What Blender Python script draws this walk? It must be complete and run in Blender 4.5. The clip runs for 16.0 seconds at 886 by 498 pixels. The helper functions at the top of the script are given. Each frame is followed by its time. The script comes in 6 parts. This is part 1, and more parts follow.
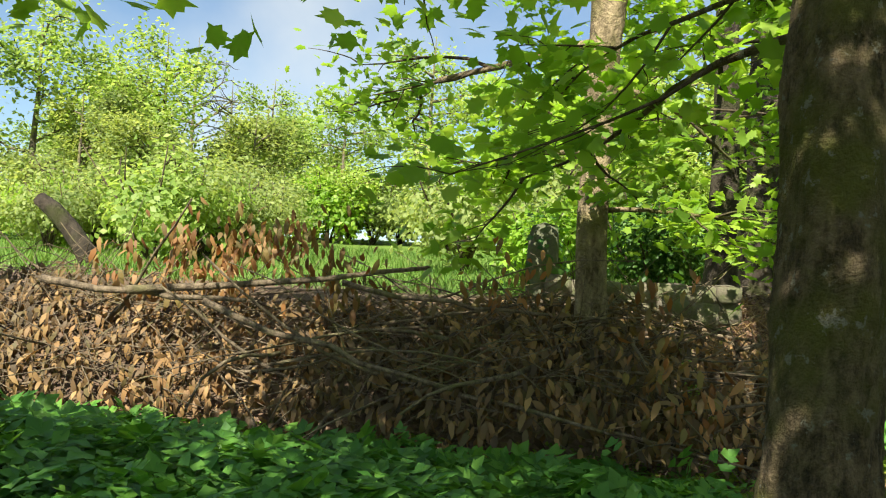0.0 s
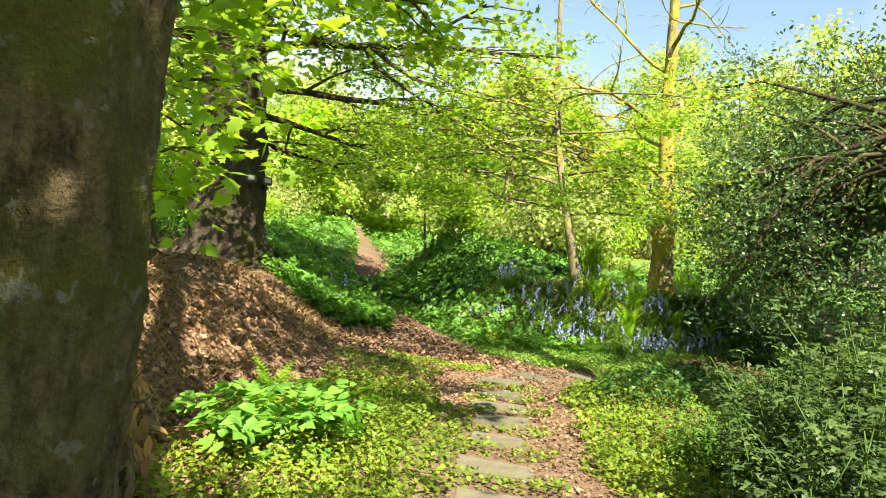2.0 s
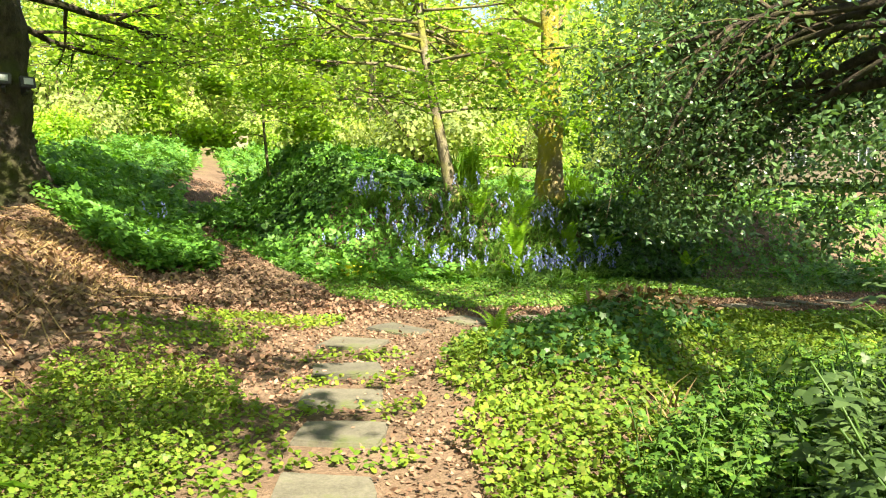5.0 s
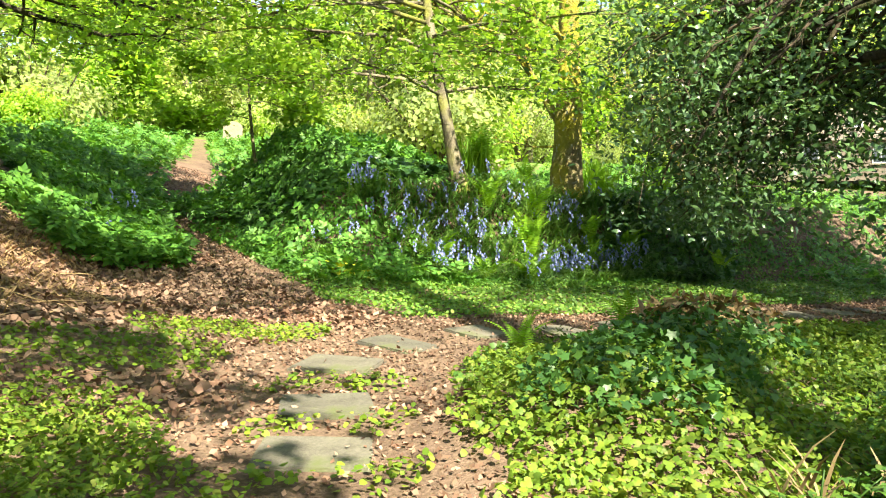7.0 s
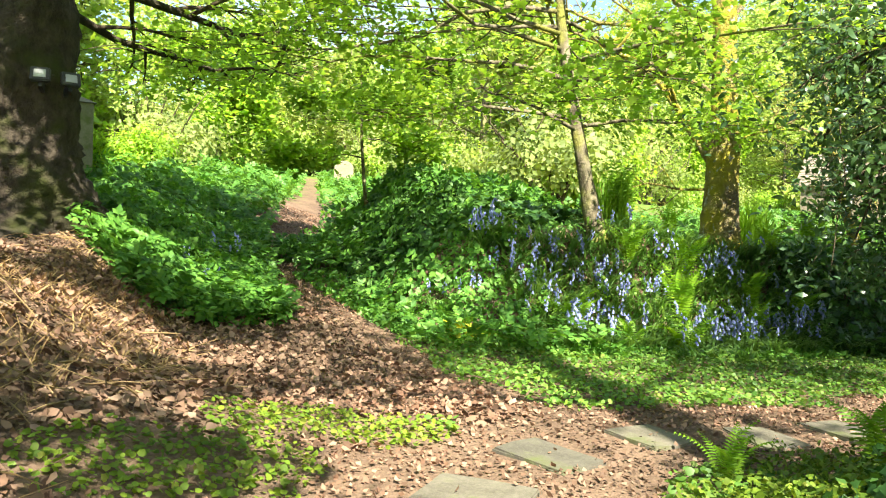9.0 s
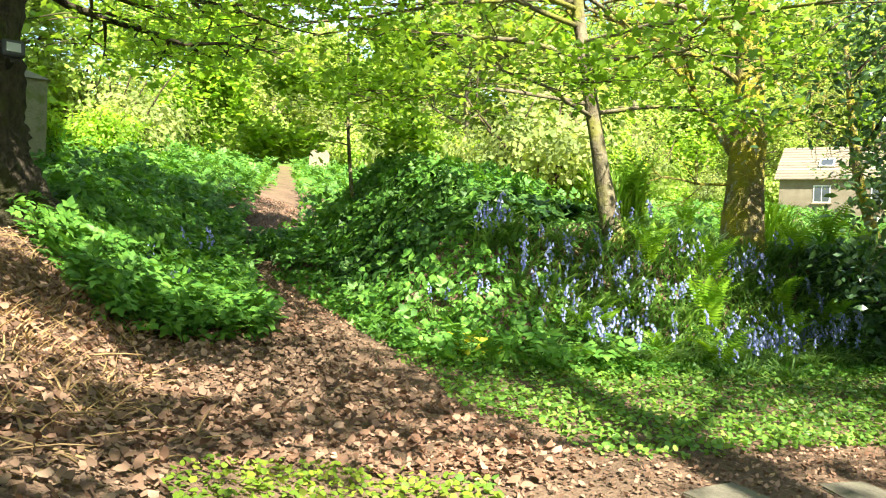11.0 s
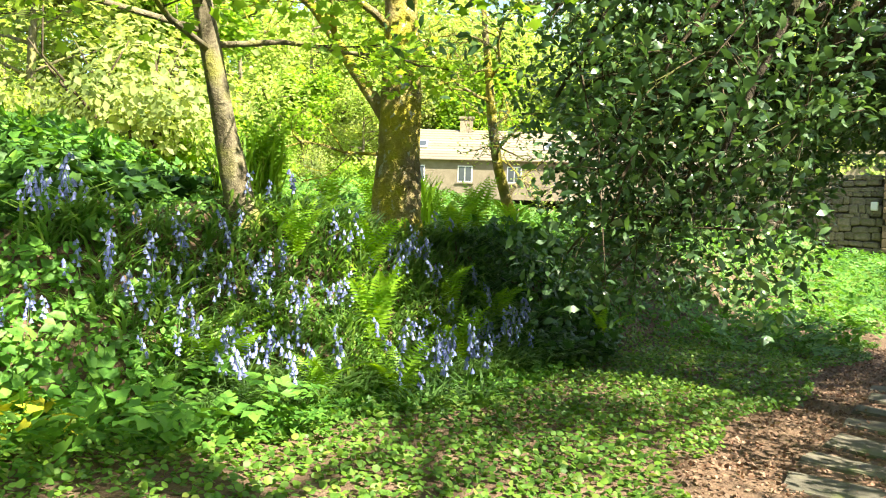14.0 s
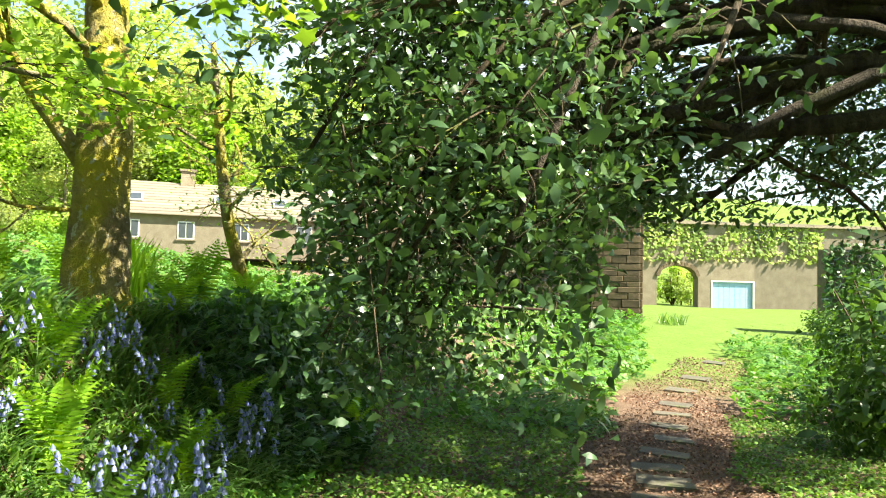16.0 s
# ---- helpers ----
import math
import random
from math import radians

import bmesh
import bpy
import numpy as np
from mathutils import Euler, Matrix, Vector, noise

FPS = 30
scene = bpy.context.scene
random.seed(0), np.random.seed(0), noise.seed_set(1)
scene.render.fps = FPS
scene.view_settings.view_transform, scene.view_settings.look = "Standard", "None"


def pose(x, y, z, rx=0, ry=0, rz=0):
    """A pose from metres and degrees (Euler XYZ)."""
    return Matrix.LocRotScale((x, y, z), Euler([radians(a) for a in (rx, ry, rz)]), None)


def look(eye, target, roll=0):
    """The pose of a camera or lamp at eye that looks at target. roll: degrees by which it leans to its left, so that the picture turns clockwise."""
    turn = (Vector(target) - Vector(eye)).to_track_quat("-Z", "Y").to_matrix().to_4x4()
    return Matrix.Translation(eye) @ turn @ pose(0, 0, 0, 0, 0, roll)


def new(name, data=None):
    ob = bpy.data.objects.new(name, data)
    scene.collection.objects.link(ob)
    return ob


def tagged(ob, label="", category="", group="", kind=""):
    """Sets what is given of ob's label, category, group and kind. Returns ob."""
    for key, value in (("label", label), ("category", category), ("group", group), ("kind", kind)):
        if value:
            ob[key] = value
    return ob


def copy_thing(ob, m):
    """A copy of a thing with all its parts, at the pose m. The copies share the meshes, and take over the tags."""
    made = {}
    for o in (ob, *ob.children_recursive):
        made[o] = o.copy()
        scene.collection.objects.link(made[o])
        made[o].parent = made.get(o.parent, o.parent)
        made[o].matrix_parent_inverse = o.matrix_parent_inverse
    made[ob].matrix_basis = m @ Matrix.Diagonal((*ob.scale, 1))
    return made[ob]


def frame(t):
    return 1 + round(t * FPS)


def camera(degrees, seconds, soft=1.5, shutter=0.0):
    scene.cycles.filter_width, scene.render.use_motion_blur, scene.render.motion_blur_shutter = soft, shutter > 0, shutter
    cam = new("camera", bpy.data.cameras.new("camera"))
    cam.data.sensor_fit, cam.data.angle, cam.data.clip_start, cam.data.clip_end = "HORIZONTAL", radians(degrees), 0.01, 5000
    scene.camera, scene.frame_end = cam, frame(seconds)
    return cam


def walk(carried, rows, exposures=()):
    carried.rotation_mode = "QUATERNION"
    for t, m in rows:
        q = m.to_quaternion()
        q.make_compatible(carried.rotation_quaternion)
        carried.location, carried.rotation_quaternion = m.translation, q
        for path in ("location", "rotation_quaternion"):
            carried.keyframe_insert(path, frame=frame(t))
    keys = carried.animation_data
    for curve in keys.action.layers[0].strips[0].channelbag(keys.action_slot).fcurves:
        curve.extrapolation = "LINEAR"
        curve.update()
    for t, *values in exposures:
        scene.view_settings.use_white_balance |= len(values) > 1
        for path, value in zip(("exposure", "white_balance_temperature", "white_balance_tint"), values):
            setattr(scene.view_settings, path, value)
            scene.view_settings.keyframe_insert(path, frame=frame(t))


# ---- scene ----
cam = camera(60.9, 16.0, soft=1.1)
EXPOSURE = [(0.0, 1.3, 6800, 4), (0.5, 1.45, 7100, 4), (1.0, 1.75, 7500, 4), (1.5, 1.88, 7800, 4), (2.5, 2.0, 7900, 4), (4.5, 2.15, 7800, 4), (7.0, 2.2, 7200, 5), (10.0, 2.2, 7000, 6), (12.5, 2.28, 7200, 6), (14.5, 2.38, 7400, 5), (16.0, 2.22, 7200, 4)]
PATH = [
    (0, (0.717, -0.475, 1.438), (0.454, 1.505, 1.55), 3.2),
    (0.5, (0.904, -0.199, 1.511), (0.97, 1.798, 1.599), 3.6),
    (1, (1.193, 0.146, 1.505), (1.624, 2.093, 1.67), 4.2),
    (1.5, (1.525, 0.484, 1.5), (2.343, 2.299, 1.69), 3.6),
    (2, (1.884, 0.826, 1.489), (2.874, 2.561, 1.577), 3.9),
    (2.5, (2.174, 1.251, 1.502), (3.369, 2.855, 1.488), 3.8),
    (3, (2.453, 1.588, 1.477), (3.77, 3.092, 1.424), 3.5),
    (3.5, (2.832, 1.981, 1.504), (4.212, 3.427, 1.442), 3.3),
    (4, (3.117, 2.397, 1.516), (4.534, 3.806, 1.426), 2.6),
    (4.5, (3.382, 2.704, 1.516), (4.706, 4.198, 1.41), 0.6),
    (4.7, (3.541, 2.854, 1.513), (4.816, 4.391, 1.403), -0.0),
    (6.8, (4.575, 4.123, 1.403), (5.817, 5.686, 1.268), 0.8),
    (7, (4.613, 4.227, 1.4), (5.875, 5.774, 1.277), 0.8),
    (7.5, (4.778, 4.615, 1.464), (6.058, 6.145, 1.326), 0.6),
    (8, (4.929, 4.852, 1.462), (6.111, 6.464, 1.395), 0.6),
    (8.5, (5.107, 5.2, 1.469), (6.164, 6.898, 1.477), 1.4),
    (8.7, (5.158, 5.34, 1.486), (6.195, 7.051, 1.481), 1.5),
    (10.8, (5.396, 6.573, 1.674), (6.486, 8.248, 1.596), 2.7),
    (11, (5.475, 6.645, 1.621), (6.578, 8.313, 1.57), 2.2),
    (11.5, (5.732, 7.034, 1.639), (6.922, 8.641, 1.613), 1.7),
    (12, (5.911, 7.3, 1.644), (7.221, 8.811, 1.615), 1.3),
    (12.5, (6.206, 7.672, 1.635), (7.601, 9.105, 1.606), 1.1),
    (13, (6.465, 8.028, 1.625), (7.986, 9.327, 1.594), 1.3),
    (13.5, (6.788, 8.283, 1.646), (8.49, 9.331, 1.579), 1.4),
    (14, (7.133, 8.559, 1.672), (8.913, 9.466, 1.595), 1.6),
    (14.5, (7.423, 8.886, 1.713), (9.287, 9.605, 1.625), 1.6),
    (15, (7.684, 9.007, 1.721), (9.618, 9.517, 1.691), 1.6),
    (15.5, (8.016, 9.059, 1.788), (9.982, 9.419, 1.848), 2.0),
    (16, (8.248, 9.138, 1.82), (10.232, 9.366, 1.914), 1.4),
]
walk(cam, [(t, look(eye, target, roll)) for t, eye, target, roll in PATH], EXPOSURE)

# ---- world, sun, exposure ----
SUN_AZ, SUN_EL = radians(258), radians(46)
world = bpy.data.worlds.new("sky")
scene.world = world
world.use_nodes = True
wn = world.node_tree.nodes
sky = wn.new("ShaderNodeTexSky")
sky.sky_type = "NISHITA"
sky.sun_disc = False
sky.sun_elevation = SUN_EL
sky.sun_rotation = math.pi / 2 - SUN_AZ
sky.air_density, sky.dust_density, sky.ozone_density = 1.0, 0.7, 2.2
wn["Background"].inputs["Strength"].default_value = 0.078
cloud_noise = wn.new("ShaderNodeTexNoise")
cloud_noise.inputs["Scale"].default_value, cloud_noise.inputs["Detail"].default_value = 2.4, 6
cloud_ramp = wn.new("ShaderNodeValToRGB")
cloud_ramp.color_ramp.elements[0].position, cloud_ramp.color_ramp.elements[1].position = 0.45, 0.78
cloud_mix = wn.new("ShaderNodeMix")
cloud_mix.data_type = "RGBA"
cloud_mix.inputs["B"].default_value = (4.8, 5.0, 5.3, 1)
sky_way = wn.new("ShaderNodeTexCoord")
for a, b in ((sky_way.outputs["Generated"], cloud_noise.inputs["Vector"]), (cloud_noise.outputs["Fac"], cloud_ramp.inputs[0]), (cloud_ramp.outputs[0], cloud_mix.inputs["Factor"]), (sky.outputs[0], cloud_mix.inputs["A"]), (cloud_mix.outputs["Result"], wn["Background"].inputs["Color"])):
    world.node_tree.links.new(a, b)
sun_data = bpy.data.lights.new("sun", "SUN")
sun_data.energy, sun_data.angle, sun_data.color = 5.0, radians(0.6), (1.0, 0.95, 0.85)
sun = new("sun", sun_data)
sun_way = Vector((math.cos(SUN_AZ) * math.cos(SUN_EL), math.sin(SUN_AZ) * math.cos(SUN_EL), math.sin(SUN_EL)))
sun.matrix_world = look(sun_way * 60, (0, 0, 0))

rng = np.random.default_rng(7)


# ---- materials ----
def mat_base(name):
    m = bpy.data.materials.new(name)
    m.use_nodes = True
    nt = m.node_tree
    return m, nt, nt.nodes["Principled BSDF"], nt.nodes["Material Output"]


def ramp(nt, fac, stops):
    r = nt.nodes.new("ShaderNodeValToRGB")
    els = r.color_ramp.elements
    while len(els) < len(stops):
        els.new(0.5)
    for e, (p, c) in zip(els, stops):
        e.position, e.color = p, (*c, 1)
    nt.links.new(fac, r.inputs[0])
    return r.outputs[0]


def noise_tex(nt, scale, detail=4, rough=0.6, vec=None, coord="Object"):
    n = nt.nodes.new("ShaderNodeTexNoise")
    n.inputs["Scale"].default_value, n.inputs["Detail"].default_value, n.inputs["Roughness"].default_value = scale, detail, rough
    if vec is None:
        tc = nt.nodes.new("ShaderNodeTexCoord")
        vec = tc.outputs[coord]
    nt.links.new(vec, n.inputs["Vector"])
    return n.outputs["Fac"]


def mixc(nt, fac, a, b, mode="MIX"):
    m = nt.nodes.new("ShaderNodeMix")
    m.data_type, m.blend_type = "RGBA", mode
    for sock, v in ((m.inputs["Factor"], fac), (m.inputs["A"], a), (m.inputs["B"], b)):
        if isinstance(v, (int, float)):
            sock.default_value = v
        elif isinstance(v, tuple):
            sock.default_value = (*v, 1)
        else:
            nt.links.new(v, sock)
    return m.outputs["Result"]


def bump(nt, bsdf, height, strength, dist):
    b = nt.nodes.new("ShaderNodeBump")
    b.inputs["Strength"].default_value, b.inputs["Distance"].default_value = strength, dist
    nt.links.new(height, b.inputs["Height"])
    nt.links.new(b.outputs[0], bsdf.inputs["Normal"])


def leaf_mat(name, cols, trans=None, mix=0.4, rough=0.5, spec=0.4, patch=None):
    """Thin leaf: glossy front, light coming through; colour differs leaf by leaf and in wide patches."""
    m, nt, p, out = mat_base(name)
    geo = nt.nodes.new("ShaderNodeNewGeometry")
    n = len(cols)
    c = ramp(nt, geo.outputs["Random Per Island"], [(i / max(1, n - 1), col) for i, col in enumerate(cols)])
    wide = noise_tex(nt, 0.55, 2, 0.5, geo.outputs["Position"])
    hi = ramp(nt, wide, [(0.32, (0.62, 0.68, 0.62)), (0.68, (1.3, 1.25, 1.15))])
    c = mixc(nt, 1.0, c, hi, "MULTIPLY")
    nt.links.new(c, p.inputs["Base Color"])
    p.inputs["Roughness"].default_value, p.inputs["Specular IOR Level"].default_value = rough, spec
    if trans:
        t = nt.nodes.new("ShaderNodeBsdfTranslucent")
        tc = mixc(nt, 1.0, c, trans, "MULTIPLY")
        nt.links.new(tc, t.inputs["Color"])
        mx = nt.nodes.new("ShaderNodeMixShader")
        mx.inputs[0].default_value = mix
        nt.links.new(p.outputs[0], mx.inputs[1])
        nt.links.new(t.outputs[0], mx.inputs[2])
        nt.links.new(mx.outputs[0], out.inputs["Surface"])
    return m


def bark_mat(name, dark, light, moss, moss_amt=0.5, scale=9.0, depth=0.02, fleck=None):
    m, nt, p, out = mat_base(name)
    tc = nt.nodes.new("ShaderNodeTexCoord")
    mp = nt.nodes.new("ShaderNodeMapping")
    mp.inputs["Scale"].default_value = (1, 1, 0.45)
    nt.links.new(tc.outputs["Object"], mp.inputs["Vector"])
    n1 = noise_tex(nt, scale, 6, 0.7, mp.outputs[0])
    n2 = noise_tex(nt, scale * 4, 4, 0.7, tc.outputs["Object"])
    n3 = noise_tex(nt, 1.7, 3, 0.6, tc.outputs["Object"])
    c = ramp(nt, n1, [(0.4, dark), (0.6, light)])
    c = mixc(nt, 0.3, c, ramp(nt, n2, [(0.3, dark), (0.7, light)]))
    mk = ramp(nt, n3, [(0.62 - moss_amt * 0.4, (0, 0, 0)), (0.72 - moss_amt * 0.25, (1, 1, 1))])
    c = mixc(nt, mk, c, mixc(nt, n2, moss, tuple(v * 1.5 for v in moss)))
    if fleck:
        n4 = noise_tex(nt, 11.0, 4, 0.65, tc.outputs["Object"])
        fk = ramp(nt, n4, [(0.61, (0, 0, 0)), (0.66, (1, 1, 1))])
        c = mixc(nt, fk, c, fleck)
    nt.links.new(c, p.inputs["Base Color"])
    p.inputs["Roughness"].default_value = 0.9
    p.inputs["Specular IOR Level"].default_value = 0.2
    add = nt.nodes.new("ShaderNodeMath")
    add.operation = "ADD"
    nt.links.new(n1, add.inputs[0])
    nt.links.new(n2, add.inputs[1])
    bump(nt, p, add.outputs[0], 1.0, depth * 2.5)
    return m


def stone_mat(name, cols, scale=3.0, moss=None, depth=0.012, rough=0.9, obj_random=0.5):
    m, nt, p, out = mat_base(name)
    tc = nt.nodes.new("ShaderNodeTexCoord")
    n1 = noise_tex(nt, scale, 5, 0.65, tc.outputs["Object"])
    n2 = noise_tex(nt, scale * 12, 4, 0.7, tc.outputs["Object"])
    c = ramp(nt, n1, [(0.3 + 0.4 * i / (len(cols) - 1), col) for i, col in enumerate(cols)])
    c = mixc(nt, 0.4, c, ramp(nt, n2, [(0.3, tuple(v * 0.55 for v in cols[0])), (0.7, cols[-1])]))
    oi = nt.nodes.new("ShaderNodeObjectInfo")
    lo, hi = 1 - obj_random * 0.5, 1 + obj_random * 0.4
    c = mixc(nt, 1.0, c, ramp(nt, oi.outputs["Random"], [(0, (lo, lo, lo)), (1, (hi, hi * 0.97, hi * 0.92))]), "MULTIPLY")
    if moss:
        n3 = noise_tex(nt, 2.2, 4, 0.7, tc.outputs["Object"])
        c = mixc(nt, ramp(nt, n3, [(0.52, (0, 0, 0)), (0.66, (1, 1, 1))]), c, moss)
    nt.links.new(c, p.inputs["Base Color"])
    p.inputs["Roughness"].default_value = rough
    p.inputs["Specular IOR Level"].default_value = 0.25
    bump(nt, p, n2, 0.7, depth)
    return m


def plain_mat(name, col, rough=0.6, metal=0.0, vary=0.12):
    m, nt, p, out = mat_base(name)
    n = noise_tex(nt, 4.0, 5, 0.6)
    c = ramp(nt, n, [(0.3, tuple(v * (1 - vary) for v in col)), (0.7, tuple(min(1, v * (1 + vary)) for v in col))])
    nt.links.new(c, p.inputs["Base Color"])
    p.inputs["Roughness"].default_value, p.inputs["Metallic"].default_value = rough, metal
    return m


def ground_mat():
    """Soil and leaf mould; where the sheet carries turf, grass colour."""
    m, nt, p, out = mat_base("soil and turf")
    geo = nt.nodes.new("ShaderNodeNewGeometry")
    n1 = noise_tex(nt, 1.3, 5, 0.6, geo.outputs["Position"])
    n2 = noise_tex(nt, 38.0, 4, 0.7, geo.outputs["Position"])
    n3 = noise_tex(nt, 9.0, 4, 0.6, geo.outputs["Position"])
    soil = ramp(nt, n2, [(0.3, (0.045, 0.031, 0.022)), (0.5, (0.13, 0.088, 0.062)), (0.72, (0.27, 0.185, 0.135))])
    soil = mixc(nt, 0.5, soil, ramp(nt, n1, [(0.35, (0.1, 0.066, 0.047)), (0.65, (0.23, 0.155, 0.11))]))
    turf = ramp(nt, n3, [(0.3, (0.08, 0.14, 0.028)), (0.7, (0.15, 0.23, 0.045))])
    turf = mixc(nt, 0.4, turf, ramp(nt, n1, [(0.35, (0.09, 0.15, 0.028)), (0.65, (0.15, 0.21, 0.05))]))
    at = nt.nodes.new("ShaderNodeAttribute")
    at.attribute_name = "turf"
    c = mixc(nt, at.outputs["Fac"], soil, turf)
    nt.links.new(c, p.inputs["Base Color"])
    p.inputs["Roughness"].default_value = 0.95
    p.inputs["Specular IOR Level"].default_value = 0.1
    bump(nt, p, n2, 0.8, 0.03)
    return m


M_GROUND = ground_mat()
# low leaves twice: shade tone in M_LOW, sunlit tone painted into M_VERGE
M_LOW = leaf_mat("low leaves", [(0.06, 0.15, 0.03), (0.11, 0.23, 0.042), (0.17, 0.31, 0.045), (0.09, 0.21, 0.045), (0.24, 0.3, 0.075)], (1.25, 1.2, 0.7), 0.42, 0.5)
M_VERGE = leaf_mat("verge leaves in painted sunlit tone", [(0.085, 0.15, 0.024), (0.15, 0.25, 0.032), (0.23, 0.32, 0.042), (0.11, 0.2, 0.03), (0.28, 0.3, 0.065)], (1.3, 1.2, 0.65), 0.42, 0.5, 0.25)
M_HERB = leaf_mat("tall herb leaves", [(0.06, 0.18, 0.032), (0.1, 0.25, 0.045), (0.16, 0.33, 0.058)], (1.25, 1.2, 0.5), 0.4, 0.5)
M_IVY = leaf_mat("ivy leaves", [(0.028, 0.085, 0.022), (0.055, 0.14, 0.034), (0.095, 0.2, 0.048)], (1.25, 1.2, 0.5), 0.34, 0.42, 0.3)
M_HOLLY = leaf_mat("evergreen leaves", [(0.045, 0.1, 0.045), (0.08, 0.155, 0.065), (0.13, 0.22, 0.085), (0.06, 0.12, 0.075)], (1.2, 1.3, 0.6), 0.3, 0.3, 0.5)
M_SYC = leaf_mat("young broad leaves", [(0.17, 0.31, 0.044), (0.26, 0.42, 0.057), (0.36, 0.5, 0.077)], (1.3, 1.3, 0.7), 0.55, 0.45)
M_WOODS = leaf_mat("spring woods leaves", [(0.25, 0.38, 0.085), (0.36, 0.48, 0.119), (0.46, 0.54, 0.221)], (1.25, 1.2, 0.8), 0.55, 0.6)
M_GREY = leaf_mat("grey green willow leaves", [(0.2, 0.27, 0.09), (0.29, 0.36, 0.13), (0.36, 0.42, 0.18)], (1.4, 1.3, 0.8), 0.58, 0.6)
M_DARK = leaf_mat("dark shrub leaves", [(0.03, 0.09, 0.012), (0.06, 0.14, 0.02), (0.1, 0.2, 0.03)], (1.3, 1.2, 0.5), 0.35, 0.5)
M_FERN = leaf_mat("fern fronds", [(0.16, 0.34, 0.027), (0.27, 0.46, 0.045)], (1.35, 1.2, 0.4), 0.45, 0.5)
M_BLADE = leaf_mat("strap leaves", [(0.09, 0.2, 0.06), (0.15, 0.28, 0.09), (0.21, 0.34, 0.13)], (1.3, 1.25, 0.6), 0.55, 0.35, 0.5)
M_GRASS = leaf_mat("grass blades", [(0.07, 0.17, 0.024), (0.12, 0.24, 0.038), (0.21, 0.28, 0.08)], (1.2, 1.1, 0.5), 0.35, 0.5)
M_STRAW = leaf_mat("dry grass", [(0.22, 0.14, 0.07), (0.36, 0.25, 0.13), (0.27, 0.17, 0.09)], (1.1, 1.0, 0.8), 0.2, 0.7)
M_BELL = leaf_mat("bluebell flowers", [(0.2, 0.23, 0.62), (0.28, 0.32, 0.72), (0.4, 0.43, 0.8)], (1.0, 1.0, 1.05), 0.4, 0.5)
M_LITTER = leaf_mat("fallen leaves", [(0.075, 0.043, 0.03), (0.17, 0.095, 0.066), (0.26, 0.15, 0.11), (0.34, 0.22, 0.17), (0.13, 0.073, 0.05), (0.22, 0.125, 0.09)], (1.1, 0.9, 0.7), 0.12, 0.75)
M_DEAD = leaf_mat("withered hanging leaves", [(0.04, 0.026, 0.015), (0.13, 0.08, 0.04), (0.24, 0.14, 0.065), (0.1, 0.08, 0.035), (0.36, 0.22, 0.1), (0.07, 0.045, 0.025)], (1.3, 0.9, 0.5), 0.2, 0.65)
M_ORANGE = leaf_mat("orange withered leaves", [(0.14, 0.07, 0.03), (0.28, 0.13, 0.05), (0.36, 0.21, 0.09), (0.24, 0.19, 0.07), (0.18, 0.12, 0.06)], (1.4, 0.9, 0.5), 0.35, 0.6)
M_YELLOW = leaf_mat("yellow leaves", [(0.32, 0.35, 0.03), (0.46, 0.44, 0.05)], (1.1, 1.0, 0.5), 0.35, 0.5)
# nettle green darkened: the lime tree's shade is put into the leaves
M_NETTLE = leaf_mat("nettle leaves in painted shade", [(0.055, 0.1, 0.032), (0.085, 0.145, 0.048), (0.13, 0.2, 0.075)], (1.2, 1.2, 0.7), 0.4, 0.5)
M_STICK = bark_mat("dead sticks", (0.06, 0.045, 0.032), (0.25, 0.19, 0.13), (0.12, 0.11, 0.05), 0.2, 16, 0.006)
M_TWIG = bark_mat("twigs", (0.035, 0.026, 0.018), (0.12, 0.09, 0.06), (0.07, 0.08, 0.02), 0.25, 20, 0.004)
M_BARK = bark_mat("mossy beech bark", (0.022, 0.017, 0.01), (0.27, 0.2, 0.12), (0.1, 0.1, 0.022), 0.42, 14, 0.03, (0.24, 0.23, 0.18))
M_BARKD = bark_mat("dark bark", (0.03, 0.024, 0.018), (0.1, 0.08, 0.06), (0.045, 0.05, 0.016), 0.3, 8, 0.025)
M_LICHEN = bark_mat("lichen yellow bark", (0.13, 0.1, 0.05), (0.3, 0.25, 0.14), (0.27, 0.235, 0.03), 0.6, 7, 0.02, (0.4, 0.39, 0.33))
M_LIME = bark_mat("lichened lime bark", (0.06, 0.045, 0.025), (0.24, 0.19, 0.12), (0.23, 0.185, 0.03), 0.5, 8, 0.03, (0.42, 0.41, 0.36))
M_BARKG = bark_mat("grey smooth bark", (0.08, 0.065, 0.042), (0.24, 0.21, 0.14), (0.16, 0.16, 0.035), 0.35, 7, 0.01)
# the light tone stands for sun patches on the slender trunk
M_PALE = bark_mat("bark with painted sun patches", (0.045, 0.032, 0.02), (0.4, 0.31, 0.19), (0.11, 0.1, 0.035), 0.3, 6, 0.02)
M_SLAB = stone_mat("worn stone paving", [(0.07, 0.065, 0.052), (0.12, 0.112, 0.09), (0.17, 0.158, 0.13)], 4.0, (0.1, 0.11, 0.05), 0.008)
M_STONE = stone_mat("brown sandstone", [(0.075, 0.055, 0.035), (0.135, 0.1, 0.064), (0.19, 0.145, 0.095)], 3.0, None, 0.02)
M_RUBBLE = stone_mat("grey rubble stone", [(0.09, 0.075, 0.055), (0.165, 0.14, 0.105), (0.25, 0.22, 0.17)], 4.0, (0.1, 0.11, 0.05), 0.02)
M_MORTAR = stone_mat("mortar", [(0.04, 0.034, 0.024), (0.08, 0.068, 0.05)], 6.0, None, 0.01, obj_random=0)
